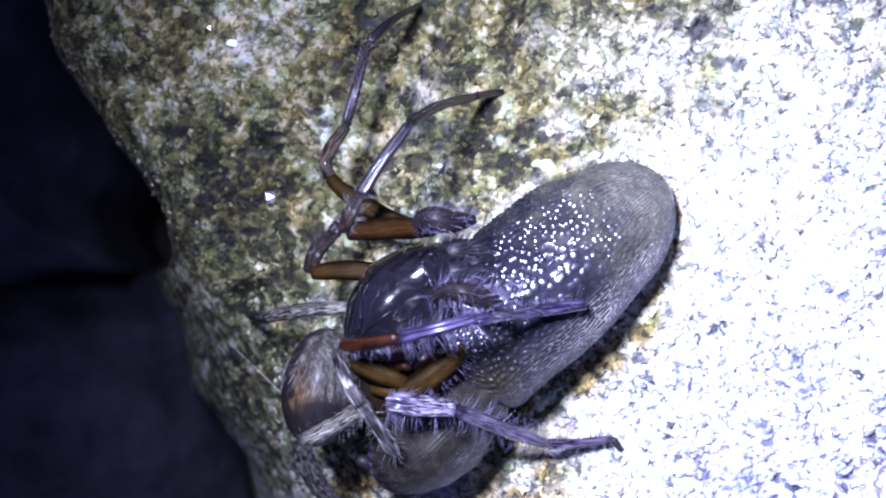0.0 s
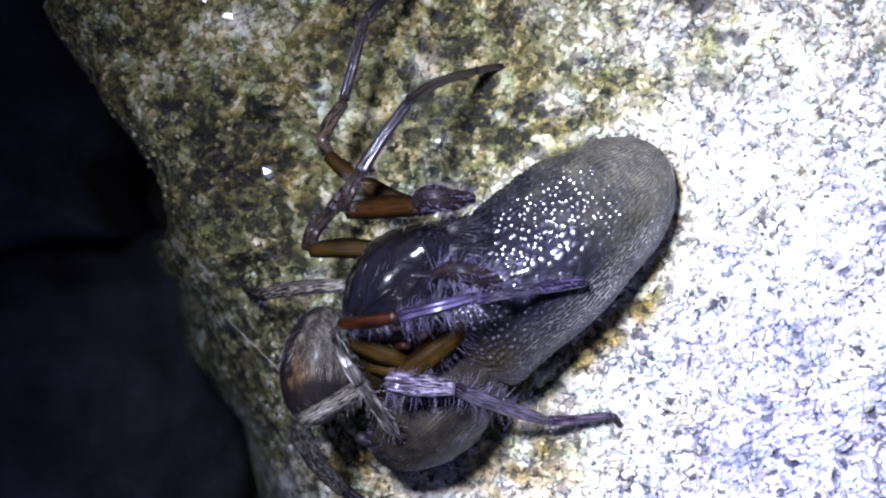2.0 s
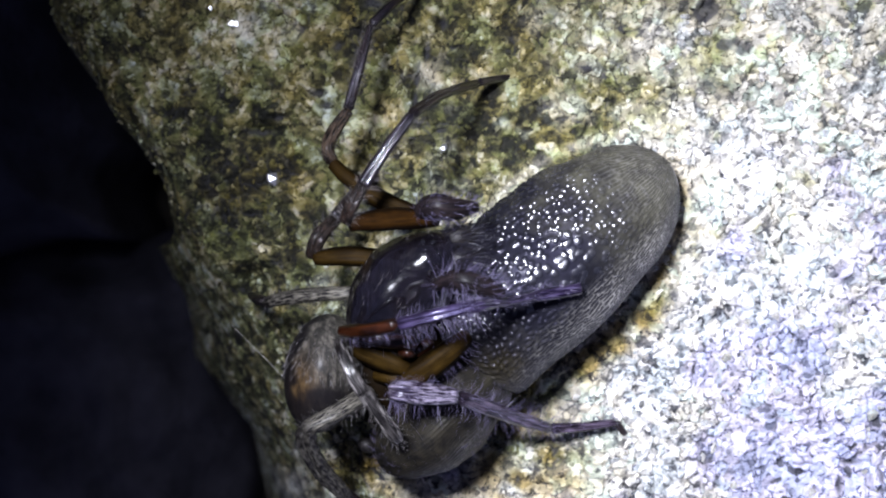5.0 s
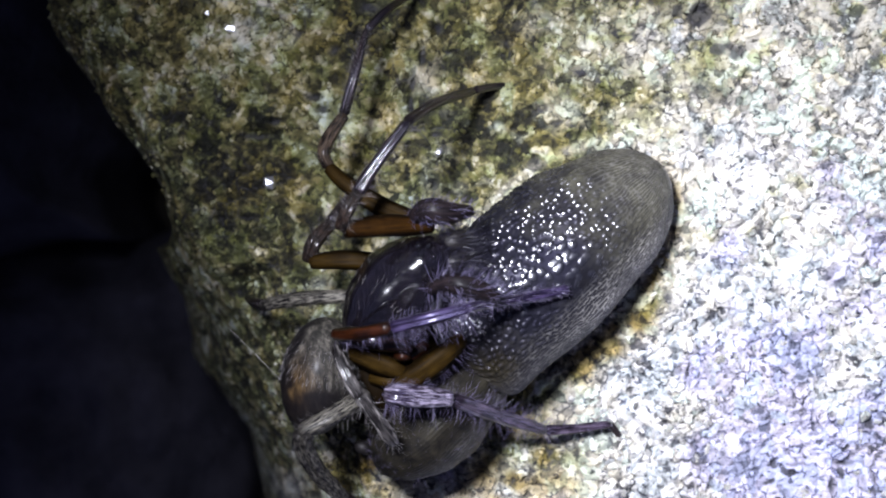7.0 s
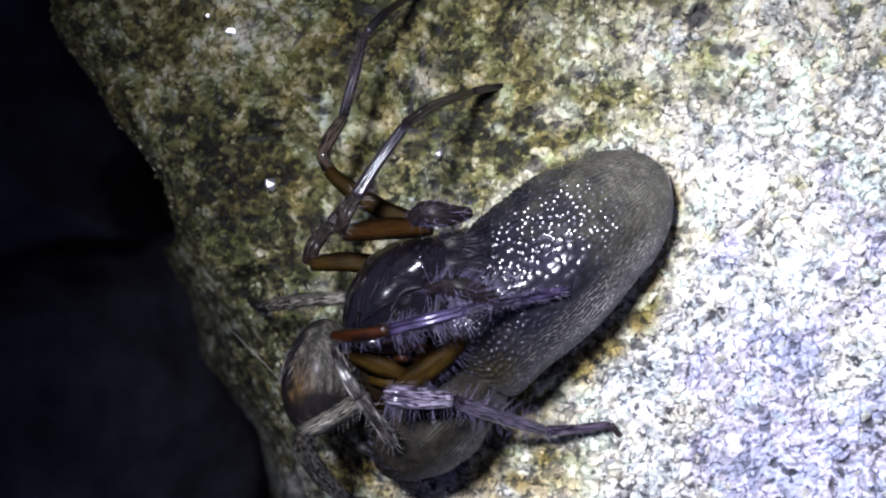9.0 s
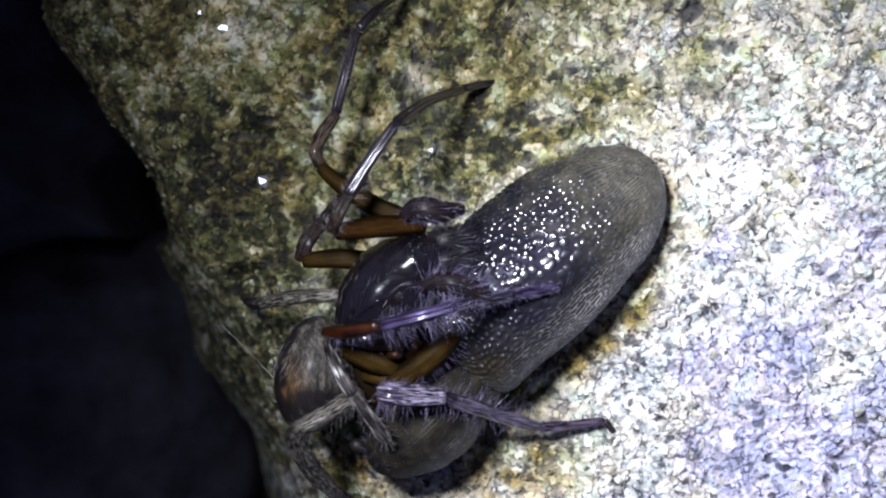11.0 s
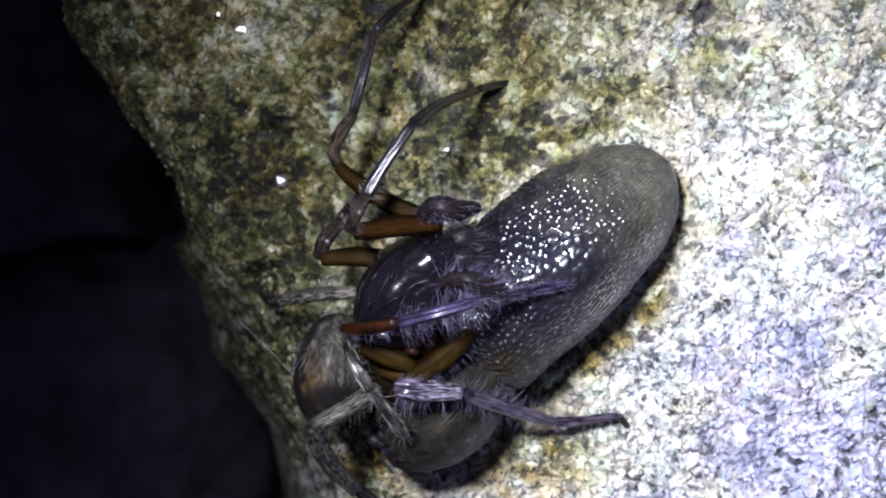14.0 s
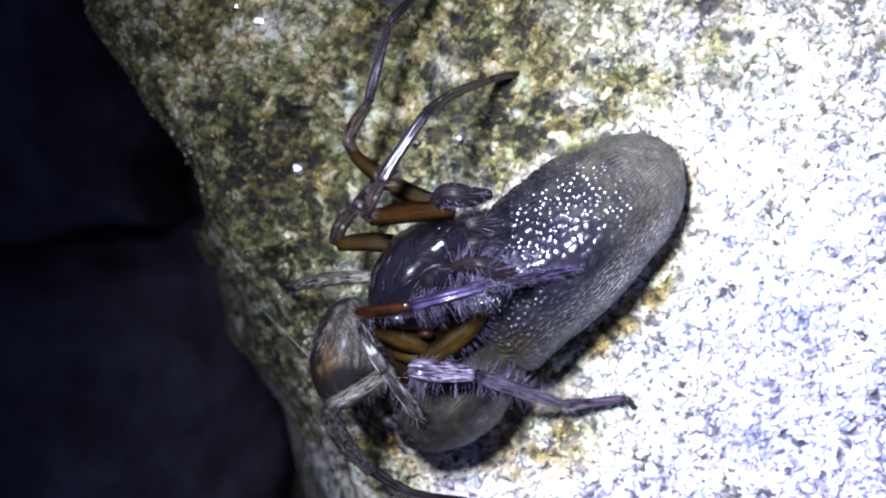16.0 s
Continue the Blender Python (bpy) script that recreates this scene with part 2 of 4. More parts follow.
RED_LEG = leg_skin("red_leg", (0.005, 0.0018, 0.001), (0.034, 0.009, 0.0025), 0.4, 0.5, 0.06, (0.40, 0.62), 0.014, spec=0.12, run=0.05, rim_shade=0.85)
VIOLET_LEG = leg_skin("violet_leg", (0.005, 0.0035, 0.009), (0.055, 0.040, 0.095), 0.3, 0.38, 0.06, (0.44, 0.70), 0.008, spec=0.2, sheen=BLUE_SHEEN)
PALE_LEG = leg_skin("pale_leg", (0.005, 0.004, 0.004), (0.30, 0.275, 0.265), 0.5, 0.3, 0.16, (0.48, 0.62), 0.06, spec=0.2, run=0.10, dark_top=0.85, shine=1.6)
SHANK = leg_skin("violet_grey_shank", (0.010, 0.006, 0.010), (0.36, 0.32, 0.42), 0.4, 0.6, 0.14, (0.46, 0.64), 0.06, spec=0.4, run=0.16, shine=1.6, sheen=BLUE_SHEEN)
DARK_JOINT = leg_skin("dark_joint", (0.003, 0.0018, 0.0014), (0.036, 0.021, 0.014), 0.5, 0.25, 0.12, (0.44, 0.66), 0.07, spec=0.2, run=0.3)
MOTTLED_LEG = leg_skin("mottled_leg", (0.006, 0.005, 0.005), (0.20, 0.185, 0.15), 0.5, 0.16, 0.25, (0.44, 0.66), 0.06, spec=0.15, run=0.2)
BROWN_JOINT = leg_skin("brown_joint", (0.005, 0.003, 0.002), (0.075, 0.052, 0.034), 0.45, 0.5, 0.10, (0.46, 0.60), 0.05, spec=0.15, run=0.16)
PALP_SKIN = leg_skin("palp_skin", (0.004, 0.003, 0.004), (0.022, 0.015, 0.016), 0.6, 0.06, 0.3, (0.44, 0.70), 0.05, spec=0.08)


def furry_grey_skin():
    m = Mat("furry_grey_skin", 0.55, coat=0.08, coat_rough=0.25, spec=0.15)
    fur = m.noise(0.25, 5, 0.7, m.stretch((1.7, 0.75, 1.2), (0, 0, 14)))
    c = m.ramp(fur, (0.34, (0.006, 0.006, 0.006)), (0.5, (0.030, 0.028, 0.024)), (0.68, (0.13, 0.118, 0.098)))
    c = m.mix(m.attribute("brown_patch"), c, m.ramp(fur, (0.35, (0.014, 0.009, 0.005)), (0.65, (0.10, 0.062, 0.026))))
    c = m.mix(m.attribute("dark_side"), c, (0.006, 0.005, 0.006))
    m.colour(c)
    m.bump(fur, 0.03, 0.8)
    return m.m


GREY_SKIN = furry_grey_skin()
DARK_SKIN = cuticle("dark_skin", (0.006, 0.005, 0.005), (0.016, 0.014, 0.014), 0.5, 0.04, 0.25, spec=0.2)
SILK = Mat("silk", 0.3).colour((0.6, 0.58, 0.54)).m
EYE = Mat("black_eye", 0.06, coat=1.0, coat_rough=0.03).colour((0.006, 0.006, 0.008)).m
HAIR_DARK = Mat("dark_hair", 0.42, spec=0.3).colour((0.012, 0.010, 0.016)).m
HAIR_JAW = Mat("blue_grey_hair", 0.42, spec=0.3).colour((0.011, 0.010, 0.018)).m
HAIR_PALE = Mat("pale_hair", 0.42, spec=0.3).colour((0.13, 0.12, 0.12)).m
HAIR_VIOLET = Mat("violet_hair", 0.42, spec=0.3).colour((0.085, 0.074, 0.125)).m


# ---- mesh tools ----
RNG = np.random.default_rng(7)


def lattice_noise(x, y, size, seed):
    """Smooth value noise from -1 to 1 over a plane, in cells of the given size."""
    table = np.random.default_rng(seed).uniform(-1, 1, (128, 128))
    u, v = x / size, y / size
    i, j = np.floor(u).astype(int), np.floor(v).astype(int)
    a, b = u - i, v - j
    a, b = a * a * (3 - 2 * a), b * b * (3 - 2 * b)
    g = lambda p, q: table[p % 128, q % 128]
    return (g(i, j) * (1 - a) + g(i + 1, j) * a) * (1 - b) + (g(i, j + 1) * (1 - a) + g(i + 1, j + 1) * a) * b


def grains(x, y, size, seed):
    """Jittered cells: distance to the nearest seed and to the next, and a value that is random for each cell."""
    table = np.random.default_rng(seed).uniform(0, 1, (256, 256, 3))
    u, v = x / size, y / size
    i, j = np.floor(u).astype(int), np.floor(v).astype(int)
    first, second, tone = np.full(u.shape, 9.0), np.full(u.shape, 9.0), np.zeros(u.shape)
    for di in (-1, 0, 1):
        for dj in (-1, 0, 1):
            s = table[(i + di) % 256, (j + dj) % 256]
            d = np.hypot(i + di + 0.1 + 0.8 * s[..., 0] - u, j + dj + 0.1 + 0.8 * s[..., 1] - v)
            near = d < first
            second = np.where(near, first, np.minimum(second, d))
            tone = np.where(near, s[..., 2], tone)
            first = np.where(near, d, first)
    return first, second, tone


def grid_mesh(name, places, material, wrap=False, layers=None):
    """A smooth mesh from a grid of places in millimetres; wrap closes it round its second side."""
    rows, columns = places.shape[:2]
    k = np.arange(rows * columns).reshape(rows, columns)
    nxt = np.roll(k, -1, 1) if wrap else k[:, 1:]
    here = k if wrap else k[:, :-1]
    quads = np.stack([here[:-1], nxt[:-1], nxt[1:], here[1:]], -1).reshape(-1, 4)
    me = bpy.data.meshes.new(name)
    me.from_pydata((places.reshape(-1, 3) * MM).tolist(), [], quads.tolist())
    me.polygons.foreach_set("use_smooth", [True] * len(me.polygons))
    me.materials.append(material)
    for key, values in (layers or {}).items():
        me.attributes.new(key, "FLOAT", "POINT").data.foreach_set("value", np.ascontiguousarray(values, dtype=np.float32).ravel())
    me.update()
    return me


def part(name, me, parent, label=""):
    """Links a mesh as one part under a thing or a part, whose places are in the world's millimetres."""
    ob = new(name, me)
    ob.parent = parent
    return tagged(ob, label)


def spline(points, per=10):
    """A smooth line through rows of numbers."""
    p = np.array(points, float)
    q = np.vstack([2 * p[0] - p[1], p, 2 * p[-1] - p[-2]])
    out = []
    for a, b, c, d in zip(q, q[1:], q[2:], q[3:]):
        for s in np.linspace(0, 1, per, endpoint=False):
            out.append(0.5 * (2 * b + (c - a) * s + (2 * a - 5 * b + 4 * c - d) * s * s + (3 * b - a - 3 * c + d) * s ** 3))
    return np.array(out + [p[-1]])


def sides(line):
    """Two directions across a line at each of its points."""
    along = np.gradient(line, axis=0)
    along /= np.linalg.norm(along, axis=1, keepdims=True)
    up = np.array([0, 0, 1.0]) - along * along[:, 2:]
    up /= np.linalg.norm(up, axis=1, keepdims=True) + 1e-9
    return along, np.cross(along, up), up


def tube(name, points, material, around=24, per=10, ridge=0.15, seed=1, groove=0.0):
    """A limb segment through (x, y, z, radius), with rounded ends and shallow lengthwise ridges."""
    s = spline(points, per)
    line, r = s[:, :3], s[:, 3].copy()
    n = len(s)
    far = np.r_[0, np.cumsum(np.linalg.norm(np.diff(line, axis=0), axis=1))]
    for ends in (far, far[-1] - far):
        cap = np.clip(ends / (np.maximum(r, 0.02) * 0.5), 0, 1)
        r = r * np.maximum(np.sqrt(1 - (1 - cap) ** 2), 0.02)
    _, across, up = sides(line)
    angle = np.linspace(0, 2 * np.pi, around, endpoint=False)
    wave = lattice_noise(np.tile(np.abs(angle - np.pi) * 3.0, (n, 1)), np.tile(far[:, None] * 0.8, (1, around)), 0.5, seed)
    rr = r[:, None] * (1 + ridge * wave - groove * np.exp(-((angle - 1.50) / 0.30) ** 2)[None])
    places = line[:, None] + rr[..., None] * (np.cos(angle)[None, :, None] * across[:, None] + np.sin(angle)[None, :, None] * up[:, None])
    mean = float(np.mean(s[:, 3]))
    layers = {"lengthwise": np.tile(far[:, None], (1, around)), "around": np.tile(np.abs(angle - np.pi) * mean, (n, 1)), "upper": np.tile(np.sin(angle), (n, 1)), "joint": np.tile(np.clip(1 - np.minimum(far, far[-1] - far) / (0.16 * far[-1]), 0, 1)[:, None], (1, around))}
    return grid_mesh(name, places, material, wrap=True, layers=layers)


def hair_mesh(name, roots, ways, lengths, material, thick=0.010, sag=0.25):
    """Many thin bent hairs in one mesh: roots and directions in rows."""
    verts, faces = [], []
    for root, way, length in zip(roots, ways, lengths):
        way = way / (np.linalg.norm(way) + 1e-9)
        a = np.cross(way, RNG.normal(size=3))
        a /= np.linalg.norm(a) + 1e-9
        b = np.cross(way, a)
        bend = a * sag * length * RNG.uniform(-1, 1)
        k = len(verts)
        for far, w in ((0.0, thick), (0.55, thick * 0.7)):
            mid = root + way * length * far + bend * far * far
            for c in range(3):
                t = 2 * math.pi * c / 3
                verts.append(mid + w * (a * math.cos(t) + b * math.sin(t)))
        verts.append(root + way * length + bend)
        for c in range(3):
            d = (c + 1) % 3
            faces += [(k + c, k + d, k + 3 + d, k + 3 + c), (k + 3 + c, k + 3 + d, k + 6)]
    me = bpy.data.meshes.new(name)
    me.from_pydata((np.array(verts) * MM).tolist(), [], faces)
    me.materials.append(material)
    return me


def limb_hairs(name, points, count, length, material, lean=0.5, low=0.0, high=2 * math.pi, thick=0.0042):
    """Hairs round a limb that lean towards its tip, between two angles round it (0: its right side, a quarter turn: above)."""
    s = spline(points, 12)
    line, r = s[:, :3], s[:, 3]
    along, across, up = sides(line)
    k = RNG.integers(1, len(s) - 1, count)
    t = RNG.uniform(low, high, count)
    out = np.cos(t)[:, None] * across[k] + np.sin(t)[:, None] * up[k]
    roots = line[k] + out * r[k][:, None] * 0.93 + along[k] * RNG.uniform(-0.05, 0.05, count)[:, None]
    ways = out + along[k] * lean + RNG.normal(0, 0.22, (count, 3))
    return hair_mesh(name, roots, ways, length * RNG.uniform(0.5, 1.25, count), material, thick)


def body(name, centre, half, turn, material, rows=60, columns=72, shape=None, relief=None, layers=None, pitch=0.0, flare=None):
    """A rounded body: half lengths along its axis, across it and upwards, turned by degrees about the vertical.
    shape(u) gives width and height factors along the axis, relief(u, angle) an outward push in millimetres."""
    u = -np.cos(np.linspace(0.02, np.pi - 0.02, rows))
    angle = np.linspace(0, 2 * np.pi, columns, endpoint=False)
    ring = np.sqrt(np.maximum(1 - u * u, 0))
    wide, tall = shape(u) if shape else (np.ones(rows), np.ones(rows))
    U, A = np.meshgrid(u, angle, indexing="ij")
    x = half[0] * U
    y = half[1] * (ring * wide)[:, None] * np.cos(A)
    if flare is not None:
        y = np.where(y < 0, y * flare(U), y)
    z = half[2] * (ring * tall)[:, None] * np.sin(A)
    if relief is not None:
        push = relief(U, A, x, y, z)
        n = np.stack([x / half[0] ** 2, y / half[1] ** 2, z / half[2] ** 2], -1)
        n /= np.linalg.norm(n, axis=-1, keepdims=True)
        x, y, z = x + push * n[..., 0], y + push * n[..., 1], z + push * n[..., 2]
    z = z + math.tan(radians(pitch)) * x
    c, s = math.cos(radians(turn)), math.sin(radians(turn))
    places = np.stack([centre[0] + c * x - s * y, centre[1] + s * x + c * y, centre[2] + z], -1)
    return grid_mesh(name, places, material, wrap=True, layers=layers(U, A, half[0] * U, y, z) if layers else None)


def body_hairs(name, centre, half, turn, count, length, material, lean=(0, 0, 0), where=None, thick=0.0045):
    c, s = math.cos(radians(turn)), math.sin(radians(turn))
    n = RNG.normal(size=(count * 4, 3))
    n /= np.linalg.norm(n, axis=1, keepdims=True)
    n = n[n[:, 2] > -0.15]
    if where is not None:
        n = n[where(n)]
    n = n[:count]
    p = n * half
    way = n / np.array(half)
    way /= np.linalg.norm(way, axis=1, keepdims=True)
    way = way * 0.7 + np.array(lean) + RNG.normal(0, 0.25, way.shape)
    spin = lambda q: np.stack([c * q[:, 0] - s * q[:, 1], s * q[:, 0] + c * q[:, 1], q[:, 2]], -1)
    return hair_mesh(name, spin(p) * 0.995 + centre, spin(way), length * RNG.uniform(0.5, 1.2, len(p)), material, thick)


# ---- the stone, its neighbours and the ground ----
EDGE_Y = [-30, -6.2, -5.2, -4.0, -2.6, -1.2, 0.1, 1.6, 3.0, 4.6, 6.2, 30]
EDGE_X = [4.0, -2.5, -3.0, -3.6, -4.3, -5.15, -6.3, -7.45, -8.2, -9.35, -10.45, -15]


def turned_noise(x, y, size, seed):
    """The same noise on a lattice turned by 36 degrees, so that no line of it follows the axes."""
    return lattice_noise(0.809 * x - 0.588 * y, 0.588 * x + 0.809 * y, size, seed)


def stone_top(x, y):
    """Height of the stone in millimetres, and what its material wants to know of each place."""
    z = 0.13 * np.clip(x, -12, 14) + 0.08 * np.clip(y, -12, 12) + 0.1
    z = z + 0.26 * turned_noise(x, y, 3.1, 1) + 0.20 * turned_noise(x, y, 1.1, 2) + 0.10 * turned_noise(x, y, 0.45, 3)
    z = z - 1.0 * np.exp(-(((x + 4.95) / 0.38) ** 2 + ((y + 0.95) / 0.45) ** 2))
    z = z - 0.5 * np.exp(-(((x + 4.5) / 0.5) ** 2 + ((y - 2.9) / 0.28) ** 2))
    z = z - 0.35 * np.exp(-(((x - 1.2) / 1.0) ** 2 + ((y + 4.5) / 0.9) ** 2))
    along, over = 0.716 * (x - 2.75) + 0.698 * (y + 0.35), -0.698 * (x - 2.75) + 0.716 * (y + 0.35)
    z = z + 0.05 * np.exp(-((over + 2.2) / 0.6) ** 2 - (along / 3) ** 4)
    wx = x + 0.06 * turned_noise(x, y, 0.12, 11) + 0.16 * turned_noise(x, y, 0.6, 13)
    wy = y + 0.06 * turned_noise(x, y, 0.12, 12) + 0.16 * turned_noise(x, y, 0.6, 14)
    d1, d2, tone = grains(wx, wy * 1.1, 0.17, 5)
    e1, e2, tone2 = grains(wx * 0.9, wy, 0.38, 6)
    deep = np.clip(0.5 + 0.9 * turned_noise(x, y, 0.7, 15), 0.05, 1)
    z = z + 0.05 * np.minimum((d2 - d1) * 2.2, 0.8) + 0.15 * deep * np.minimum((e2 - e1) * 3.0, 0.8) + 0.10 * (tone - 0.5) + 0.09 * (tone2 - 0.5)
    edge = np.interp(y, EDGE_Y, EDGE_X) + 0.28 * lattice_noise(x * 0.5, y, 0.9, 8) + 0.1 * lattice_noise(x, y, 0.35, 9)
    d = edge - x
    beyond = lambda far, soft: (np.sqrt(far * far + soft * soft) + far) / 2
    fall = beyond(np.interp(y, EDGE_Y, EDGE_X) + 0.22 * lattice_noise(x * 0.5, y, 1.9, 8) - x + 0.3, 0.5)
    z = z - 0.30 * beyond(d + 1.6, 0.8) - np.interp(y, [-1, 2], [0.8, 2.0]) * beyond(d + 0.3, 0.5) - np.interp(y, [-6, -4, -2, 0, 1.6], [0.5, 0.36, 0.48, 0.6, 3.0]) * fall ** 2
    z = np.maximum(z, -34.0)
    left = np.clip((5.6 - x + 0.75 * y) / 9.5, 0, 1)
    moss = 1.9 * left + 0.55 * turned_noise(x, y, 1.4, 21) + 0.40 * turned_noise(x, y, 0.5, 22) - 0.42
    moss = np.clip(moss / 0.8, 0, 1)
    # Brown shadow edge painted along the abdomen, plus two mossy patches.
    moss_and_shadow_rim = np.exp(-((np.hypot(along / 3.36, over / 2.03) - 1.20) / 0.17) ** 2) * np.clip(1.3 - 0.4 * along, 0, 1) * np.clip(0.5 - 0.6 * over, 0, 1) + np.exp(-((x - 1.6) ** 2 + (y + 4.6) ** 2) / 1.6) + np.exp(-((x + 2.2) ** 2 + (y + 5.6) ** 2) / 2.0)
    # Ochre moss; the band at the abdomen paints its shadow's edge.
    ochre = np.clip(moss_and_shadow_rim * np.clip(0.9 - 0.5 * over, 0.1, 1) * np.clip(1.25 - 0.4 * along, 0, 1) * (0.55 + 0.9 * turned_noise(x, y, 0.45, 24)) + 0.5 * left * turned_noise(x, y, 0.8, 25) + (0.6 + 0.9 * turned_noise(x, y, 0.4, 26)) * (np.exp(-((x - 1.8) / 1.9) ** 2 - ((y + 5.9) / 0.6) ** 2) + np.exp(-((x + 2.1) / 1.0) ** 2 - ((y + 5.6) / 0.7) ** 2)) + (0.6 + 0.6 * turned_noise(x, y, 0.3, 27)) * np.exp(-((np.hypot(along / 3.36, over / 2.03) - 1.05) / 0.07) ** 2) * np.clip(0.6 - over, 0, 1) * np.clip(along + 2.6, 0, 1), 0, 1)
    moss = moss + 0.75 * np.exp(-((x - 1.6) / 1.5) ** 2 - ((y - 3.0) / 0.9) ** 2) - 0.45 * np.exp(-((x - 4.4) / 1.3) ** 2 - ((y - 5.2) / 0.9) ** 2)
    moss = moss + (0.55 + 0.5 * turned_noise(x, y, 0.4, 28)) * np.exp(-((x - 3.1) / 1.2) ** 2 - ((y + 5.2) / 0.5) ** 2)
    moss = np.clip(moss + moss_and_shadow_rim * (0.75 + 0.5 * turned_noise(x, y, 0.5, 23)), 0, 1)
    moss = moss * (1 - 0.5 * np.exp(-((np.hypot(along / 3.36, over / 2.03) - 1.07) / 0.06) ** 2) * (over > 0) * np.clip(along + 0.8, 0, 1))
    dark = np.exp(-(((x - 6.7) / 0.42) ** 2 + ((y - 4.75) / 0.32) ** 2)) + 0.8 * np.exp(-(((x - 6.2) / 0.5) ** 2 + ((y - 5.6) / 0.35) ** 2))
    dark = np.clip((dark + 0.35 * turned_noise(x, y, 0.3, 31) - 0.55) * 5, 0, 0.85)
    flecks = (tone < 0.035) & (turned_noise(x, y, 1.5, 32) > -0.1) & (left < 0.6)
    dark = np.maximum(dark, 0.8 * flecks)
    # Sunk pits whose shade is also painted dark.
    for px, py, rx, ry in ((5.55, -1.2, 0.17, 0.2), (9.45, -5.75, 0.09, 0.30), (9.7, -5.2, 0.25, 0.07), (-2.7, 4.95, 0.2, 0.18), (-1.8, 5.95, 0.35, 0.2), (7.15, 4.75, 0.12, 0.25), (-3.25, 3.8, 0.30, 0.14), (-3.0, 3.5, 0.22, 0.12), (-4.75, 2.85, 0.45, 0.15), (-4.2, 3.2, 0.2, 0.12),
                           # These five paint a band that is part crevice, part leg shadow.
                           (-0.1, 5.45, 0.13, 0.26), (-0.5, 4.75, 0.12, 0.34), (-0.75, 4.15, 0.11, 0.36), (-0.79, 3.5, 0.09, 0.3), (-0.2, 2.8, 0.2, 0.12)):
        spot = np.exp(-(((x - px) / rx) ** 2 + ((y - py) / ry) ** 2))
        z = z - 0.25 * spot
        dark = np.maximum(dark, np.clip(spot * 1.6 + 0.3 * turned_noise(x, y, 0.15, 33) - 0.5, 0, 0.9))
    for px, py, r in ((-0.4, 4.1, 0.42), (1.29, 2.97, 0.17), (-3.9, 5.2, 0.3), (-5.0, 5.4, 0.35)):
        spot = np.clip(1.5 * np.exp(-((x - px) ** 2 + (y - py) ** 2) / r ** 2) + 0.5 * turned_noise(x, y, 0.22, 34) - 0.35, 0, 1)
        moss, tone = moss * (1 - 0.8 * spot), tone + 0.35 * spot
    # Where the torch's violet cast is painted, mostly towards lower right.
    violet = np.clip((0.9 * turned_noise(x, y, 1.4, 51) + 0.4 * turned_noise(x, y, 0.5, 52) + 0.10 * (x - 4) - 0.22 * (y + 1) - 0.32 - 1.3 * np.exp(-((x - 3.0) / 2.2) ** 2 - ((y + 4.6) / 2.2) ** 2)) * 1.8, 0, 1)
    warm = np.clip(0.35 + 0.16 * y - 0.03 * x + 0.5 * turned_noise(x, y, 1.2, 53) + 0.3 * turned_noise(x, y, 0.4, 54) + 0.6 * np.exp(-((x - 1.8) / 2.4) ** 2 - ((y + 5.4) / 1.2) ** 2), 0, 1)
    lichen = np.clip((turned_noise(x, y, 0.42, 55) + 0.6 * turned_noise(x, y, 0.16, 56) + 0.5 * turned_noise(x, y, 1.6, 57) - 0.5) * 2.2, 0, 1) * np.clip(warm * 1.6, 0, 1)
    # Deep cracks are coloured darker as well as cut into the height.
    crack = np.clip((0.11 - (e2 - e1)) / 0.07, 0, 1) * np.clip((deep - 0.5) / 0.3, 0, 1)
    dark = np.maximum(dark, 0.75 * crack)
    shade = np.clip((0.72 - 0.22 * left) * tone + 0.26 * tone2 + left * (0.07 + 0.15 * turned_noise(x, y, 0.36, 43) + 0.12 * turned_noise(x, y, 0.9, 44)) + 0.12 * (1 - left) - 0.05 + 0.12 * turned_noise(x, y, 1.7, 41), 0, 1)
    # Broad tone patches paint in the uneven torch light; some are olive stains.
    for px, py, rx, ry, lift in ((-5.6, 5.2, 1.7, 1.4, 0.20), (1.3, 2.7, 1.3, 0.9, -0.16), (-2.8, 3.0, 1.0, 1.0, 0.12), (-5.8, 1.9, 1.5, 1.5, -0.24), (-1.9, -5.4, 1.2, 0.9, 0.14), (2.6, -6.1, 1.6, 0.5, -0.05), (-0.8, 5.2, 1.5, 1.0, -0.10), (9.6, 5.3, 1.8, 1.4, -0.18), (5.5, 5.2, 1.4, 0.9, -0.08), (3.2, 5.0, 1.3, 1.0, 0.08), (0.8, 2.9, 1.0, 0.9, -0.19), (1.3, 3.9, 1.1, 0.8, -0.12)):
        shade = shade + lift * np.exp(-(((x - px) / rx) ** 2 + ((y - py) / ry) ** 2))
    hue = np.clip(0.45 + 0.22 * np.exp(-((x - 2.6) / 2.8) ** 2 - ((y + 5.0) / 2.0) ** 2) + 0.16 * np.clip(y / 3, 0, 1) + 0.5 * turned_noise(x, y, 1.5, 42) + 0.5 * (tone2 - 0.5), 0, 1)
    return z, {"grain_tone": shade, "grain_hue": hue, "moss": moss, "dark_mineral_and_shade": dark, "violet_torch_cast": violet, "ochre": ochre, "warm": warm, "lichen": lichen}


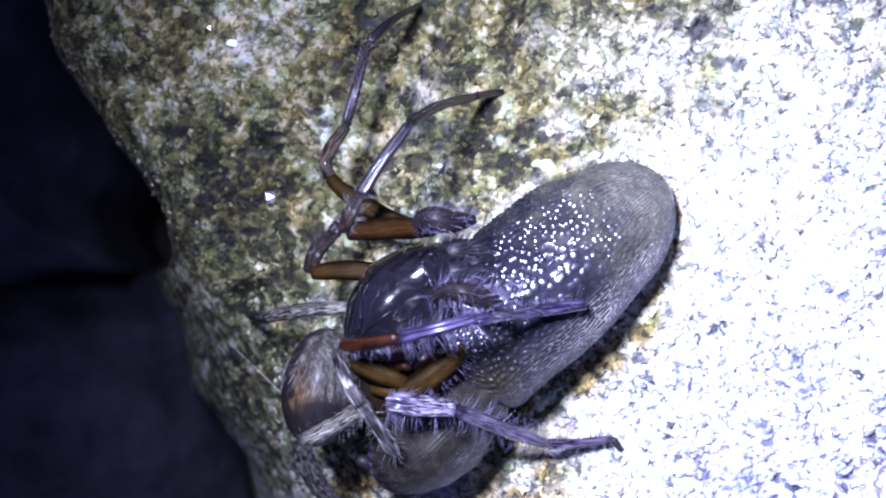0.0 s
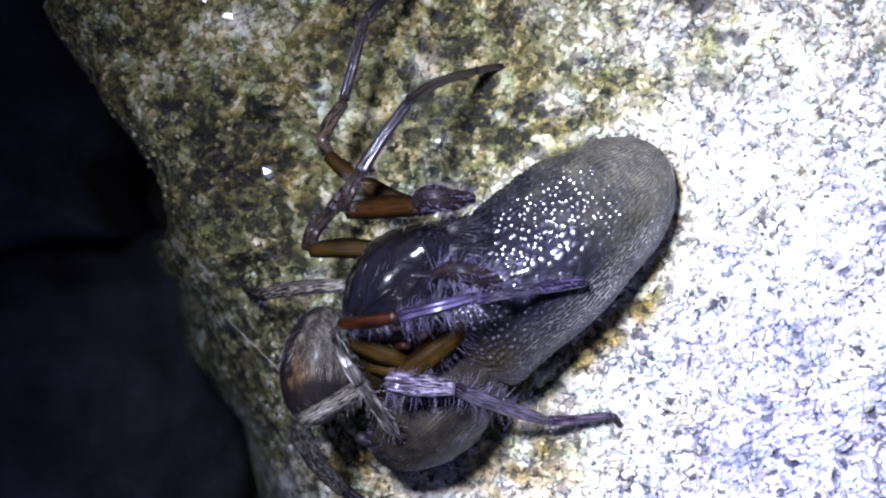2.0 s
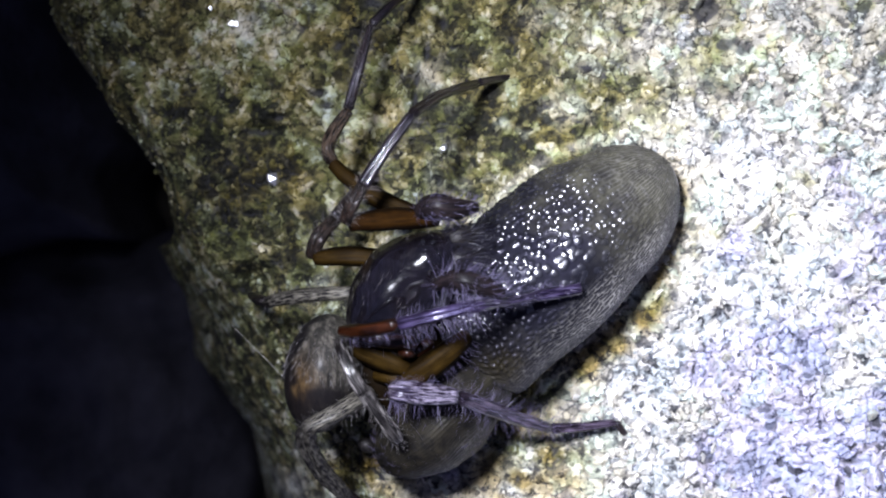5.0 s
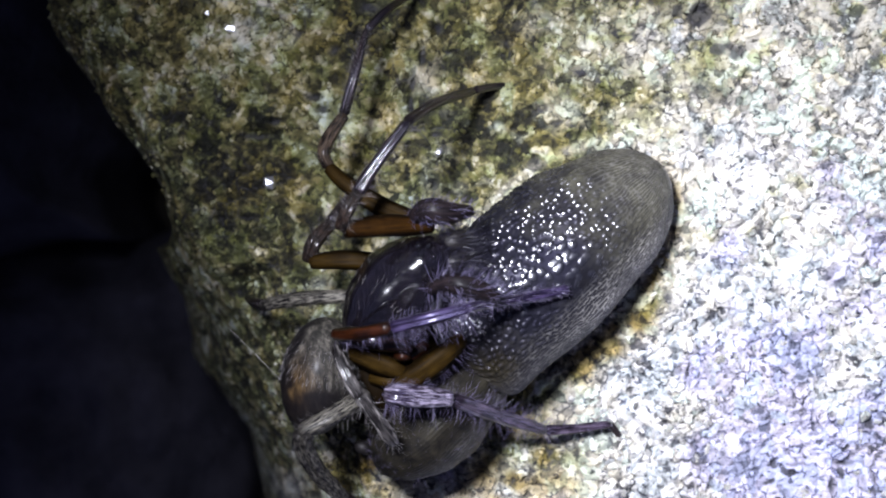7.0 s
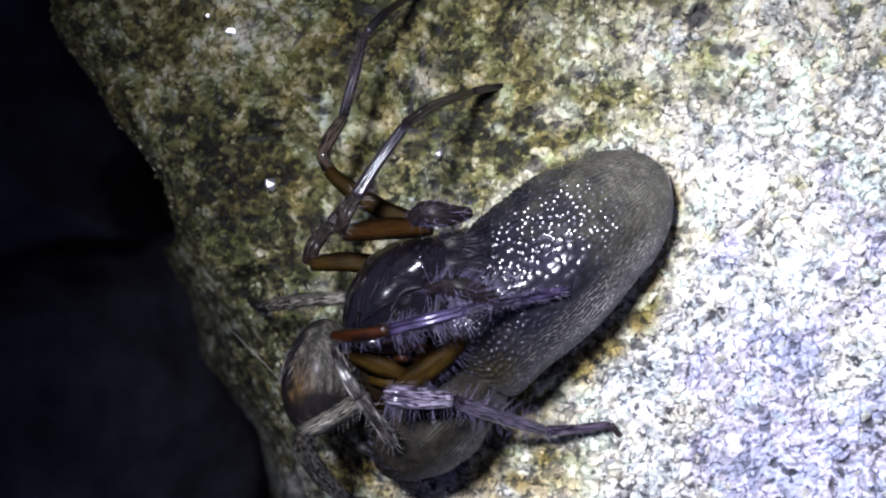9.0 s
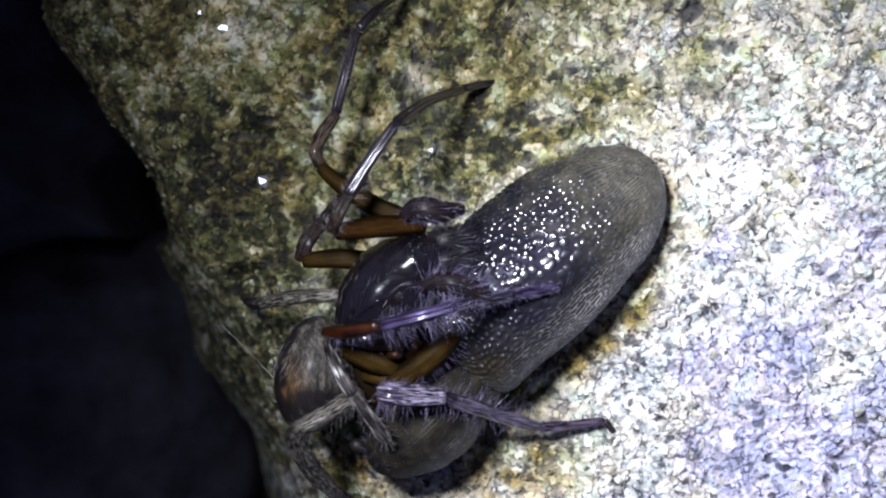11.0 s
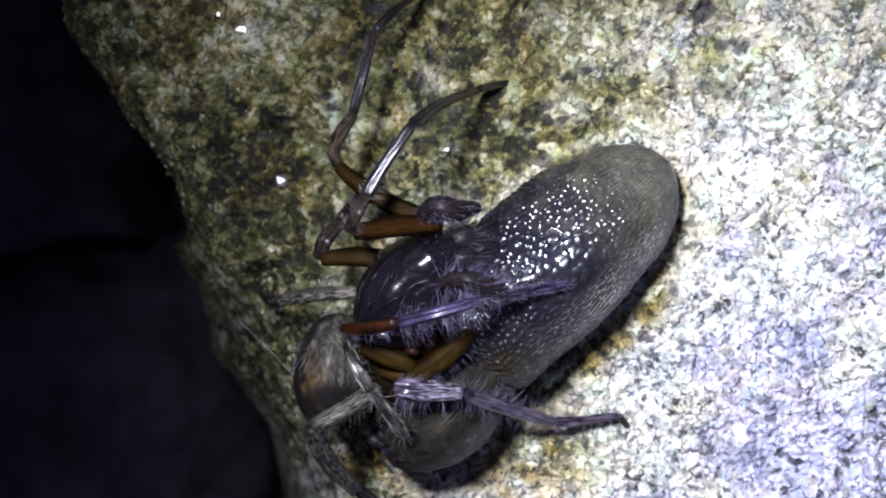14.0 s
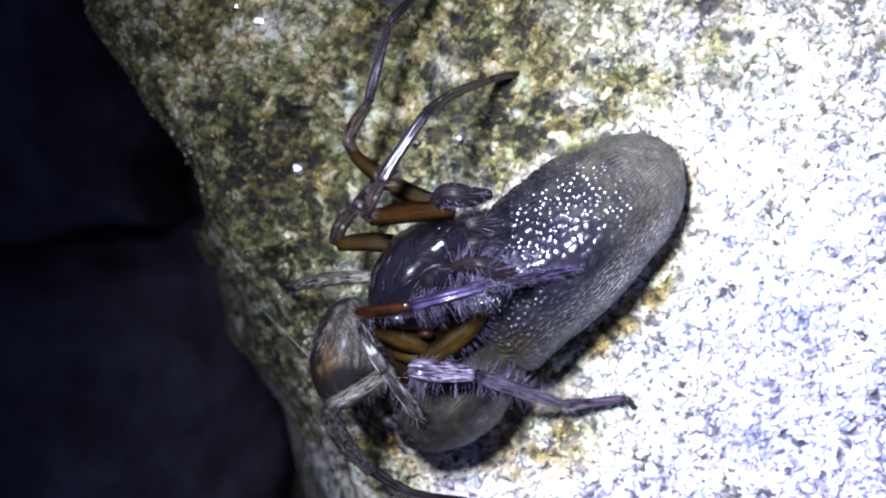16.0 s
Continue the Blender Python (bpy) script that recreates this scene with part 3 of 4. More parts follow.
def build_stone():
    step = 0.034
    xs = np.r_[np.linspace(-21, -11.2, 40, endpoint=False), np.arange(-11.2, 11.8, step), np.linspace(11.8, 45, 90)]
    ys = np.r_[np.linspace(-36, -7.3, 70, endpoint=False), np.arange(-7.3, 7.3, step), np.linspace(7.3, 36, 70)]
    X, Y = np.meshgrid(xs, ys, indexing="ij")
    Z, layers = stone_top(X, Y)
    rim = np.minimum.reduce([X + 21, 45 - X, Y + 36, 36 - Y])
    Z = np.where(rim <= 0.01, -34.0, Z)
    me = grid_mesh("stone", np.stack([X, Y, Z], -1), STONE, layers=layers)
    ob = tagged(new("stone", me), "pale grainy stone with olive moss and a broken edge", "stone")
    return ob


stone = build_stone()


def ground_height(x, y):
    return float(stone_top(np.array([x]), np.array([y]))[0][0])


def grain_shape(seed):
    """An angular grain: a jittered, squashed icosahedron of unit size."""
    r = np.random.default_rng(seed)
    g = (1 + 5 ** 0.5) / 2
    v = np.array([(-1, g, 0), (1, g, 0), (-1, -g, 0), (1, -g, 0), (0, -1, g), (0, 1, g), (0, -1, -g), (0, 1, -g), (g, 0, -1), (g, 0, 1), (-g, 0, -1), (-g, 0, 1)]) / 1.9
    v = v * r.uniform(0.6, 1.3, (12, 1)) * r.uniform(0.45, 1.35, 3)
    return v @ np.array(Euler(r.uniform(0, 6, 3)).to_matrix()).T


ICO = [(0, 11, 5), (0, 5, 1), (0, 1, 7), (0, 7, 10), (0, 10, 11), (1, 5, 9), (5, 11, 4), (11, 10, 2), (10, 7, 6), (7, 1, 8),
       (3, 9, 4), (3, 4, 2), (3, 2, 6), (3, 6, 8), (3, 8, 9), (4, 9, 5), (2, 4, 11), (6, 2, 10), (8, 6, 7), (9, 8, 1)]


def build_mica(x, y, r, seed):
    """A flat-faced mica grain, half bedded in the stone."""
    me = bpy.data.meshes.new("grain")
    me.from_pydata(((grain_shape(seed) * (1.0, 1.0, 0.7) * r + (x, y, ground_height(x, y) + 0.3 * r)) * MM).tolist(), [], ICO)
    me.materials.append(CLEAR_GRAIN)
    return part("grain", me, stone, "glinting silvery mica grain")


build_mica(-4.385, 1.623, 0.17, 301)
build_mica(-5.307, 5.502, 0.13, 570)
build_mica(-0.084, 2.368, 0.11, 303)
build_mica(-5.87, 5.89, 0.10, 442)


def build_grit(count):
    """Angular grains bedded in the surface of the stone, too many to count."""
    r = np.random.default_rng(91)
    x, y = r.uniform(-10.6, 11.6, count), r.uniform(-7.0, 7.0, count)
    keep = (x > np.interp(y, EDGE_Y, EDGE_X) - 0.3) & (lattice_noise(x, y, 0.9, 92) > r.uniform(-1.0, 0.5, count))
    x, y = x[keep], y[keep]
    z, layers = stone_top(x, y)
    size = 0.045 + 0.075 * r.beta(1.4, 3.0, len(x))
    shapes = np.array([grain_shape(k) for k in range(60)])
    pick = r.integers(0, 60, len(x))
    verts = shapes[pick] * size[:, None, None] + np.stack([x, y, z - 0.45 * size], -1)[:, None]
    faces = (np.array(ICO)[None] + 12 * np.arange(len(x))[:, None, None]).reshape(-1, 3)
    me = bpy.data.meshes.new("grit")
    me.from_pydata((verts.reshape(-1, 3) * MM).tolist(), [], faces.tolist())
    me.materials.append(LOOSE_GRAINS)
    for key in ("grain_tone", "grain_hue", "moss", "dark_mineral_and_shade", "violet_torch_cast", "ochre", "warm", "lichen"):
        me.attributes.new(key, "FLOAT", "POINT").data.foreach_set("value", np.repeat(layers[key], 12).astype(np.float32))
    tagged(part("grit", me, stone, "angular pale and mossy mineral grains"), kind="stuff")


build_grit(17000)


def build_picked_grains(count):
    """The larger pale grains that stand out one by one on the bare part of the stone."""
    r = np.random.default_rng(95)
    meshes = []
    for k in range(8):
        me = bpy.data.meshes.new("grain")
        me.from_pydata((grain_shape(200 + k) * MM).tolist(), [], ICO)
        me.materials.append(PICKED_GRAIN)
        meshes.append(me)
    made = 0
    while made < count:
        x, y = r.uniform(0.5, 11), r.uniform(-6.2, 6.2)
        if lattice_noise(np.array([x]), np.array([y]), 1.1, 96)[0] < r.uniform(-0.6, 0.6) or r.uniform(0, 1) > (x - 0.55 * y - 0.5) / 4:
            continue
        if stone_top(np.array([x]), np.array([y]))[1]["moss"][0] > 0.25:
            continue
        size = r.uniform(0.09, 0.17)
        ob = part("grain", meshes[r.integers(0, 8)], stone)
        ob.location = (x * MM, y * MM, (ground_height(x, y) - 0.3 * size) * MM)
        ob.rotation_euler = r.uniform(0, 6, 3)
        ob.scale = (size, size, size * 0.8)
        made += 1


build_picked_grains(280)


ground_me = bpy.data.meshes.new("ground")
ground_me.from_pydata([(-60, -60, -0.0302), (60, -60, -0.0302), (60, 60, -0.0302), (-60, 60, -0.0302)], [], [(0, 1, 2, 3)])
ground_me.materials.append(SOIL)
tagged(new("ground", ground_me), "dark soil under the stones", "ground", kind="structure")


def build_dark_stone(cx, cy, top, hx, hy, seed):
    """A dim rounded block standing beside the pale stone."""
    n = 90
    u = np.linspace(-1, 1, n)
    U, V = np.meshgrid(u, u, indexing="ij")
    rim = np.maximum(np.abs(U), np.abs(V))
    X, Y = cx + hx * U, cy + hy * V
    X, Y = X + 0.7 * rim * lattice_noise(X, Y, 2.4, seed + 2), Y + 0.7 * rim * lattice_noise(X, Y, 2.4, seed + 3)
    drop = np.clip((rim - 0.45) / 0.55, 0, 1)
    Z = top + 0.7 * lattice_noise(X, Y, 3.0, seed) + 0.3 * lattice_noise(X, Y, 0.9, seed + 1) - 4.0 * drop ** 2.5
    Z = np.where(rim > 0.999, -30.1, Z)
    me = grid_mesh("dark_stone", np.stack([X, Y, Z], -1), DARK_STONE)
    return tagged(new("dark_stone", me), "dark grey stone block in shadow beside the pale stone", "stone", "dark stones in the gap")


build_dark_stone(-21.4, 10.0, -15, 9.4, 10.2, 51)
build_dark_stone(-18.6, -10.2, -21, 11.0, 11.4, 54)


def build_thread(a, b, sag):
    """One loose strand of silk between two places."""
    a, b = np.array(a), np.array(b)
    mid = (a + b) / 2 - np.array([0, 0, sag])
    points = [(*p, 0.0042) for p in (a, mid, b)]
    return tagged(new("silk_thread", tube("silk_thread", points, SILK, around=6)), "fine pale silk thread stretched over the stone edge", "silk thread")


build_thread((-5.44, -1.913, -0.4), (-3.461, -3.421, 2.4), 0.1)


# ---- the spiders ----
def thing(name, x, y, z, label, category):
    ob = new(name)
    ob.empty_display_size = MM
    return tagged(ob, label, category)


GROOVES = {VIOLET_LEG: 0.42, GLOSSY_LEG: 0.32, BROWN_JOINT: 0.0}
GROOVED = ("patella", "tibia", "metatarsus", "tarsus")


def leg(spider, label, segments, hairs=()):
    """The first segment is the leg, the others and its hairs hang on it. A segment: name, material, rows of (x, y, z, radius)."""
    top = None
    for k, (name, material, points) in enumerate(segments):
        me = tube(name, points, material, 36 if name in GROOVED else 24, seed=20 + k, groove=GROOVES.get(material, 0.26) if name in GROOVED else 0.0)
        made = part(name, me, top) if top else part("leg", me, spider, label)
        top = top or made
    for points, count, length, material, options in hairs:
        tagged(part("hair", limb_hairs("hair", points, count, length, material, **options), top), "fine stiff hairs", kind="stuff")
    return top


female = thing("female_spider", 0, 0, 0, "large grey-brown female spider with a beaded glossy abdomen, gripping the stone", "spider")
male = thing("male_spider", 0, 0, 0, "smaller black-shelled male spider with amber legs lying over the female", "spider")

ABDOMEN = ((2.646, -0.296, 1.75), (3.43, 1.86, 1.62), 41.0)


def courses(along, across, length, width, seed):
    """Long flat scales in uneven rows: 1 on the seams between them, 0 inside."""
    along = along + 0.10 * lattice_noise(along, across, 0.3, seed)
    across = across + 0.6 * width * lattice_noise(along, across, length, seed + 1) + 0.25 * lattice_noise(along, across, 2.2, seed + 4)
    row = np.floor(across / width)
    shift = np.random.default_rng(seed + 2).uniform(0, 1, 997)[row.astype(int) % 997]
    far = along / (length * (0.75 + 0.6 * shift)) + 7 * shift
    edge_a = (0.5 - np.abs(across / width - row - 0.5)) * width
    edge_b = (0.5 - np.abs(far - np.floor(far) - 0.5)) * length * 0.7
    return np.clip(1 - np.minimum(edge_a, edge_b) / (width * 0.26), 0, 1)


def flank(A, start):
    return np.clip((start - np.sin(A)) / 0.45, 0, 1) * np.clip(0.25 - np.cos(A) * 4, 0, 1)


def bead_cells(U, A, x):
    """Distance to the nearest bead's middle and the bead's own random value; the beads are larger on the crown of the back."""
    bent = x + 0.07 * lattice_noise(x, A * 2.0, 0.2, 61)
    small, _, dice = grains(bent, A * 1.8, 0.165, 62)
    large, _, other = grains(bent, A * 1.8, 0.24, 78)
    crown = np.exp(-(((U + 0.04) / 0.36) ** 2 + ((A - 1.74) / 0.36) ** 2)) > 0.4
    return np.where(crown, large, small), np.where(crown, other, dice)


def beads(U, A, x, y, z):
    """Small domes over the back, drawn out into flat scales low on the sides and fading towards the tail."""
    a = A * 2.0
    side = flank(A, 0.82)
    f1, big = bead_cells(U, A, x)
    centre = np.exp(-(((U + 0.1) / 0.4) ** 2 + ((A - 1.75) / 0.5) ** 2))
    dome = np.clip(1 - (f1 / 0.48) ** 2, 0, 1) * (0.025 + 0.020 * big + 0.004 * centre) * (1 - 0.7 * np.clip((U - 0.35) / 0.4, 0, 1)) * (1 - 0.45 * np.clip(2 * centre - 0.3, 0, 1))
    return dome * (1 - side) + 0.016 * courses(x, A * 1.75, 0.36, 0.104, 63) * side + 0.06 * lattice_noise(x, a, 0.9, 64)


def bead_layers(U, A, x, y, z):
    side = flank(A, 0.90)
    f1, big = bead_cells(U, A, x)
    gloss = np.clip((0.42 - f1) / 0.09, 0, 1) * np.clip((0.78 - U + 0.25 * lattice_noise(x, A, 0.4, 67)) / 0.25, 0, 1) * np.clip((big - 0.18) / 0.15, 0.0, 1)
    tail = np.clip((U - 0.02 + 0.25 * lattice_noise(x, A * 2, 0.5, 68)) / 0.9, 0, 1)
    return {"gloss": np.maximum(gloss * (1 - side) * np.clip((2.10 + 0.85 * np.minimum(U + 0.1, 0) - A + 0.1 * lattice_noise(x, A * 2, 0.3, 75)) / 0.15, 0.06, 1), 0.15 * side), "streak": np.maximum(side * np.interp(U + 0.12 * lattice_noise(x, A * 2, 0.7, 72), [-1, -0.5, 0.1], [0.05, 0.3, 1.0]), 0.22 * np.clip((U - 0.5) / 0.35, 0, 1) + 0.04 * np.clip((U - 0.1) / 0.5, 0, 1)),
            "olive": 0.7 * np.exp(-(((U + 0.80) / 0.16) ** 2 + ((A - 2.15) / 0.35) ** 2)), "line": courses(x, A * 1.75, 0.36, 0.104, 63), "tail": tail}


def belly_relief(U, A, x, y, z):
    return 0.012 * courses(x, A * 1.4, 0.6, 0.11, 65) + 0.07 * lattice_noise(x, A * 2, 0.7, 66)


def belly_layers(U, A, x, y, z):
    low = np.clip((0.88 - np.sin(A)) / 0.45, 0, 1) * (np.cos(A) < 0.2) * np.clip((0.85 - U) * 1.5, 0, 1)
    return {"blackish": np.clip(0.6 + 0.35 * (1 - low) - 0.25 * np.clip(lattice_noise(x, A * 2, 0.8, 70), 0, 1), 0, 1), "olive": 0.15 * (1 - low), "streak": 0.45 * low, "line": courses(x, A * 1.4, 0.6, 0.11, 65), "tail": np.clip(0.25 * U + 0.05 + 0.4 * lattice_noise(x, A * 2, 0.6, 69), 0, 1)}


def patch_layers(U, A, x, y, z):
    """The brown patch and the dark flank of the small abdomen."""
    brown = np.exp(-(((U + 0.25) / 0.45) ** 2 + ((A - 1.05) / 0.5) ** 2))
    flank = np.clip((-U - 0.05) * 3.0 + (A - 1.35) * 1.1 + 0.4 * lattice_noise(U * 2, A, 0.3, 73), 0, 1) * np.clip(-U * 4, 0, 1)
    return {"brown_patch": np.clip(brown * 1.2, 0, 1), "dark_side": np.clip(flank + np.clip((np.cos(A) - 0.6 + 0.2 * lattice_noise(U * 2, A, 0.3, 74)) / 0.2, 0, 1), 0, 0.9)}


egg = lambda u: (1 + 0.20 * np.clip(-u, 0, 1), 1 - 0.05 * u)


def lower_flare(u):
    """The lower flank keeps its width towards the front instead of closing like an egg."""
    wide = np.sqrt(np.maximum(1 - u * u, 1e-6)) * egg(u)[0]
    swell = (1 + 0.06 * np.exp(-((u + 0.12) / 0.32) ** 2)) * (1 - 0.10 * np.clip((0.8 - u) / 0.4, 0, 1))
    return swell * np.where(u < 0, np.clip((1 - 0.1 * u) / wide, 1, 1.65), 1.0) * (1 - 0.22 * np.clip((-u - 0.72) / 0.25, 0, 1) ** 2)


part("abdomen", body("abdomen", *ABDOMEN, BEADED, 460, 620, egg, beads, bead_layers, -6.0, lower_flare), female, "dark olive-brown abdomen with glinting beaded skin")
tagged(part("abdomen_hair", body_hairs("abdomen_hair", ABDOMEN[0], ABDOMEN[1], ABDOMEN[2], 500, 0.16, HAIR_DARK, (0.8, 0, 0)), female), kind="stuff")

tagged(part("tuft", body_hairs("tuft", ABDOMEN[0], ABDOMEN[1], ABDOMEN[2], 110, 0.4, HAIR_VIOLET, (-0.2, -0.5, 0.2), lambda n: (n[:, 0] < -0.62) & (n[:, 1] < 0.1) & (n[:, 2] > 0), 0.005), female), kind="stuff")

BELLY_LOBE = ((-0.13, -3.94, 1.5), (1.92, 1.20, 1.62), 44)
part("belly", body("belly", *BELLY_LOBE, BELLY, 220, 340, None, belly_relief, belly_layers), female, "grey-brown striped lower bulge")
tagged(part("belly_hair", body_hairs("belly_hair", *BELLY_LOBE, 500, 0.26, HAIR_VIOLET, (0.4, 0.5, 0), None, 0.0030), female), kind="stuff")
part("cephalothorax", body("cephalothorax", (-1.255, -2.79, 2), (1.5, 1.1, 1.0), 60, OLIVE_LEG), female, "brown head and chest half hidden under the male")
for place, r in (((-1.92, -4.745, 1.5), 0.17), ((-1.63, -4.959, 1.3), 0.13), ((-0.768, -5.421, 0.9), 0.14)):
    part("spinneret", body("spinneret", place, (r * 1.3, r, r), 150, DARK_SKIN, 14, 16), female, "small dark knob")

leg(female, "pale grey hairy leg reaching into a pit of the stone", [
    ("femur", MOTTLED_LEG, [(-1.907, -1.086, 2.3, 0.159), (-2.982, -1.158, 2.1, 0.173), (-3.964, -1.267, 1.6, 0.162), (-4.38, -1.396, 1, 0.137)]),
    ("tip", DARK_LEG, [(-4.315, -1.352, 1.1, 0.137), (-4.663, -1.312, 0.2, 0.126), (-5.044, -1.268, -1.6, 0.087)]),
], [
    ([(-1.907, -1.086, 2.3, 0.159), (-2.982, -1.158, 2.1, 0.173), (-3.964, -1.267, 1.6, 0.162), (-4.38, -1.396, 1, 0.137)], 90, 0.25, HAIR_PALE, {}),
])
leg(female, "amber femur with a pale hairy shank reaching over the stone", [
    ("femur", OLIVE_LEG, [(-1.219, -3.256, 3.1, 0.195), (-0.631, -2.87, 3.4, 0.309), (0.013, -2.403, 3.45, 0.283), (0.492, -2.031, 3.2, 0.168)]),
    ("tibia", SHANK, [(-1.269, -3.19, 4.3, 0.163), (-1.013, -3.215, 4.45, 0.238), (-0.427, -3.291, 4.3, 0.239), (0.229, -3.365, 3.9, 0.165)]),
    ("metatarsus", BROWN_VIOLET_LEG, [(0.178, -3.36, 3.95, 0.152), (1.262, -3.864, 2.6, 0.171), (2.537, -4.405, 1.15, 0.109)]),
    ("tarsus", BROWN_VIOLET_LEG, [(2.424, -4.372, 1.2, 0.123), (3.38, -4.356, 0.85, 0.11), (4.115, -4.267, 0.65, 0.097)]),
    ("claw", DARK_LEG, [(4.086, -4.266, 0.66, 0.083), (4.283, -4.532, 0.5, 0.083), (4.49, -4.825, 0.25, 0.056)]),
], [
    ([(-1.219, -3.256, 3.1, 0.195), (-0.631, -2.87, 3.4, 0.309), (0.013, -2.403, 3.45, 0.283), (0.492, -2.031, 3.2, 0.168)], 70, 0.36, HAIR_VIOLET, {"low": -0.9, "high": 0.6, "lean": 0.2}),
    ([(-1.269, -3.19, 4.3, 0.163), (-1.013, -3.215, 4.45, 0.238), (-0.427, -3.291, 4.3, 0.239), (0.229, -3.365, 3.9, 0.165)], 120, 0.25, HAIR_VIOLET, {"low": 1.2, "high": 5.5, "thick": 0.0036}),
    ([(-1.269, -3.19, 4.3, 0.163), (-1.013, -3.215, 4.45, 0.238), (-0.427, -3.291, 4.3, 0.239), (0.229, -3.365, 3.9, 0.165)], 80, 0.5, HAIR_VIOLET, {"low": -1.1, "high": 0.4, "lean": 0.15, "thick": 0.0042}),
    ([(0.178, -3.36, 3.95, 0.152), (1.262, -3.864, 2.6, 0.171), (2.537, -4.405, 1.15, 0.109)], 240, 0.5, HAIR_VIOLET, {"lean": 0.25, "thick": 0.0040}),
    ([(2.424, -4.372, 1.2, 0.123), (3.38, -4.356, 0.85, 0.11), (4.115, -4.267, 0.65, 0.097)], 90, 0.2, HAIR_VIOLET, {}),
])
leg(female, "olive femur with a pale ridged shank", [
    ("femur", OLIVE_LEG, [(-2.464, -2.241, 2.7, 0.17), (-1.863, -2.406, 3.2, 0.272), (-1.211, -2.667, 3.35, 0.271), (-0.802, -2.885, 3.2, 0.181)]),
    ("patella", PALE_LEG, [(-2.503, -2.129, 3.3, 0.09), (-2.362, -2.374, 3.9, 0.127), (-2.122, -2.867, 4.1, 0.152), (-1.844, -3.334, 4.1, 0.139)]),
    ("tibia", PALE_LEG, [(-1.869, -3.246, 4.1, 0.152), (-1.545, -3.723, 4, 0.165), (-1.246, -4.158, 3.85, 0.165), (-1.075, -4.403, 3.6, 0.102)]),
], [
    ([(-2.503, -2.129, 3.3, 0.09), (-2.362, -2.374, 3.9, 0.127), (-2.122, -2.867, 4.1, 0.152), (-1.844, -3.334, 4.1, 0.139)], 60, 0.2, HAIR_PALE, {}),
    ([(-1.869, -3.246, 4.1, 0.152), (-1.545, -3.723, 4, 0.165), (-1.246, -4.158, 3.85, 0.165), (-1.075, -4.403, 3.6, 0.102)], 70, 0.3, HAIR_PALE, {"lean": 0.9}),
])
leg(female, "pale thick leg bending to a dark foot", [
    ("femur", MOTTLED_LEG, [(-1.673, -3.295, 3.1, 0.208), (-2.49, -3.773, 3.5, 0.218), (-3.281, -4.217, 3.55, 0.179)]),
    ("tibia", MOTTLED_LEG, [(-3.221, -4.146, 3.5, 0.193), (-3.191, -4.592, 3.1, 0.221), (-2.895, -5.298, 2.2, 0.212), (-2.37, -6.048, 1.2, 0.163)]),
    ("tarsus", DARK_LEG, [(-2.391, -5.964, 1.3, 0.149), (-1.848, -6.441, 0.7, 0.124), (-1.176, -6.816, 0.1, 0.112), (0.085, -7.033, -0.35, 0.071)]),
], [
    ([(-1.673, -3.295, 3.1, 0.208), (-2.49, -3.773, 3.5, 0.218), (-3.281, -4.217, 3.55, 0.179)], 120, 0.3, HAIR_PALE, {}),
    ([(-3.221, -4.146, 3.5, 0.193), (-3.191, -4.592, 3.1, 0.221), (-2.895, -5.298, 2.2, 0.212), (-2.37, -6.048, 1.2, 0.163)], 140, 0.28, HAIR_DARK, {}),
])


MALE_ABDOMEN = ((-2.86, -2.95, 2.6), (1.38, 0.90, 1.2), 81)
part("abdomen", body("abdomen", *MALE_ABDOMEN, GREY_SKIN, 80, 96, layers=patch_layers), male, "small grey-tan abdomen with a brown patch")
tagged(part("abdomen_hair", body_hairs("abdomen_hair", *MALE_ABDOMEN, 420, 0.2, HAIR_PALE, (-1.6, 0, -0.1), lambda n: n[:, 0] > -0.1), male), kind="stuff")

SHELL = ((-0.928, -0.915, 3.35), (1.62, 1.06, 0.98), 47)
shell_shape = lambda u: (1 - 0.42 * np.clip(u - 0.1, 0, 1) ** 1.2, (1 + 0.12 * np.clip(u, 0, 1)) * np.sqrt((1 - np.abs(u) ** 3) / (1 - u * u)))
part("carapace", body("carapace", *SHELL, CARAPACE, 60, 72, shell_shape, lambda U, A, x, y, z: 0.03 * lattice_noise(x, y, 0.4, 71) + 0.006 * lattice_noise(x, y, 0.16, 76) + 0.03 * np.cos(9 * A) * np.clip(0.6 - U, 0, 1), pitch=3.5), male, "glossy black carapace")
tagged(part("carapace_hair", body_hairs("carapace_hair", *SHELL, 130, 0.22, HAIR_PALE, (1.5, 0, -0.25), None, 0.0040), male), kind="stuff")
tagged(part("fringe", body_hairs("fringe", *SHELL, 60, 0.42, HAIR_VIOLET, (0.1, -0.5, 0.25), lambda n: (n[:, 1] < -0.5) & (n[:, 2] < 0.75)), male), kind="stuff")
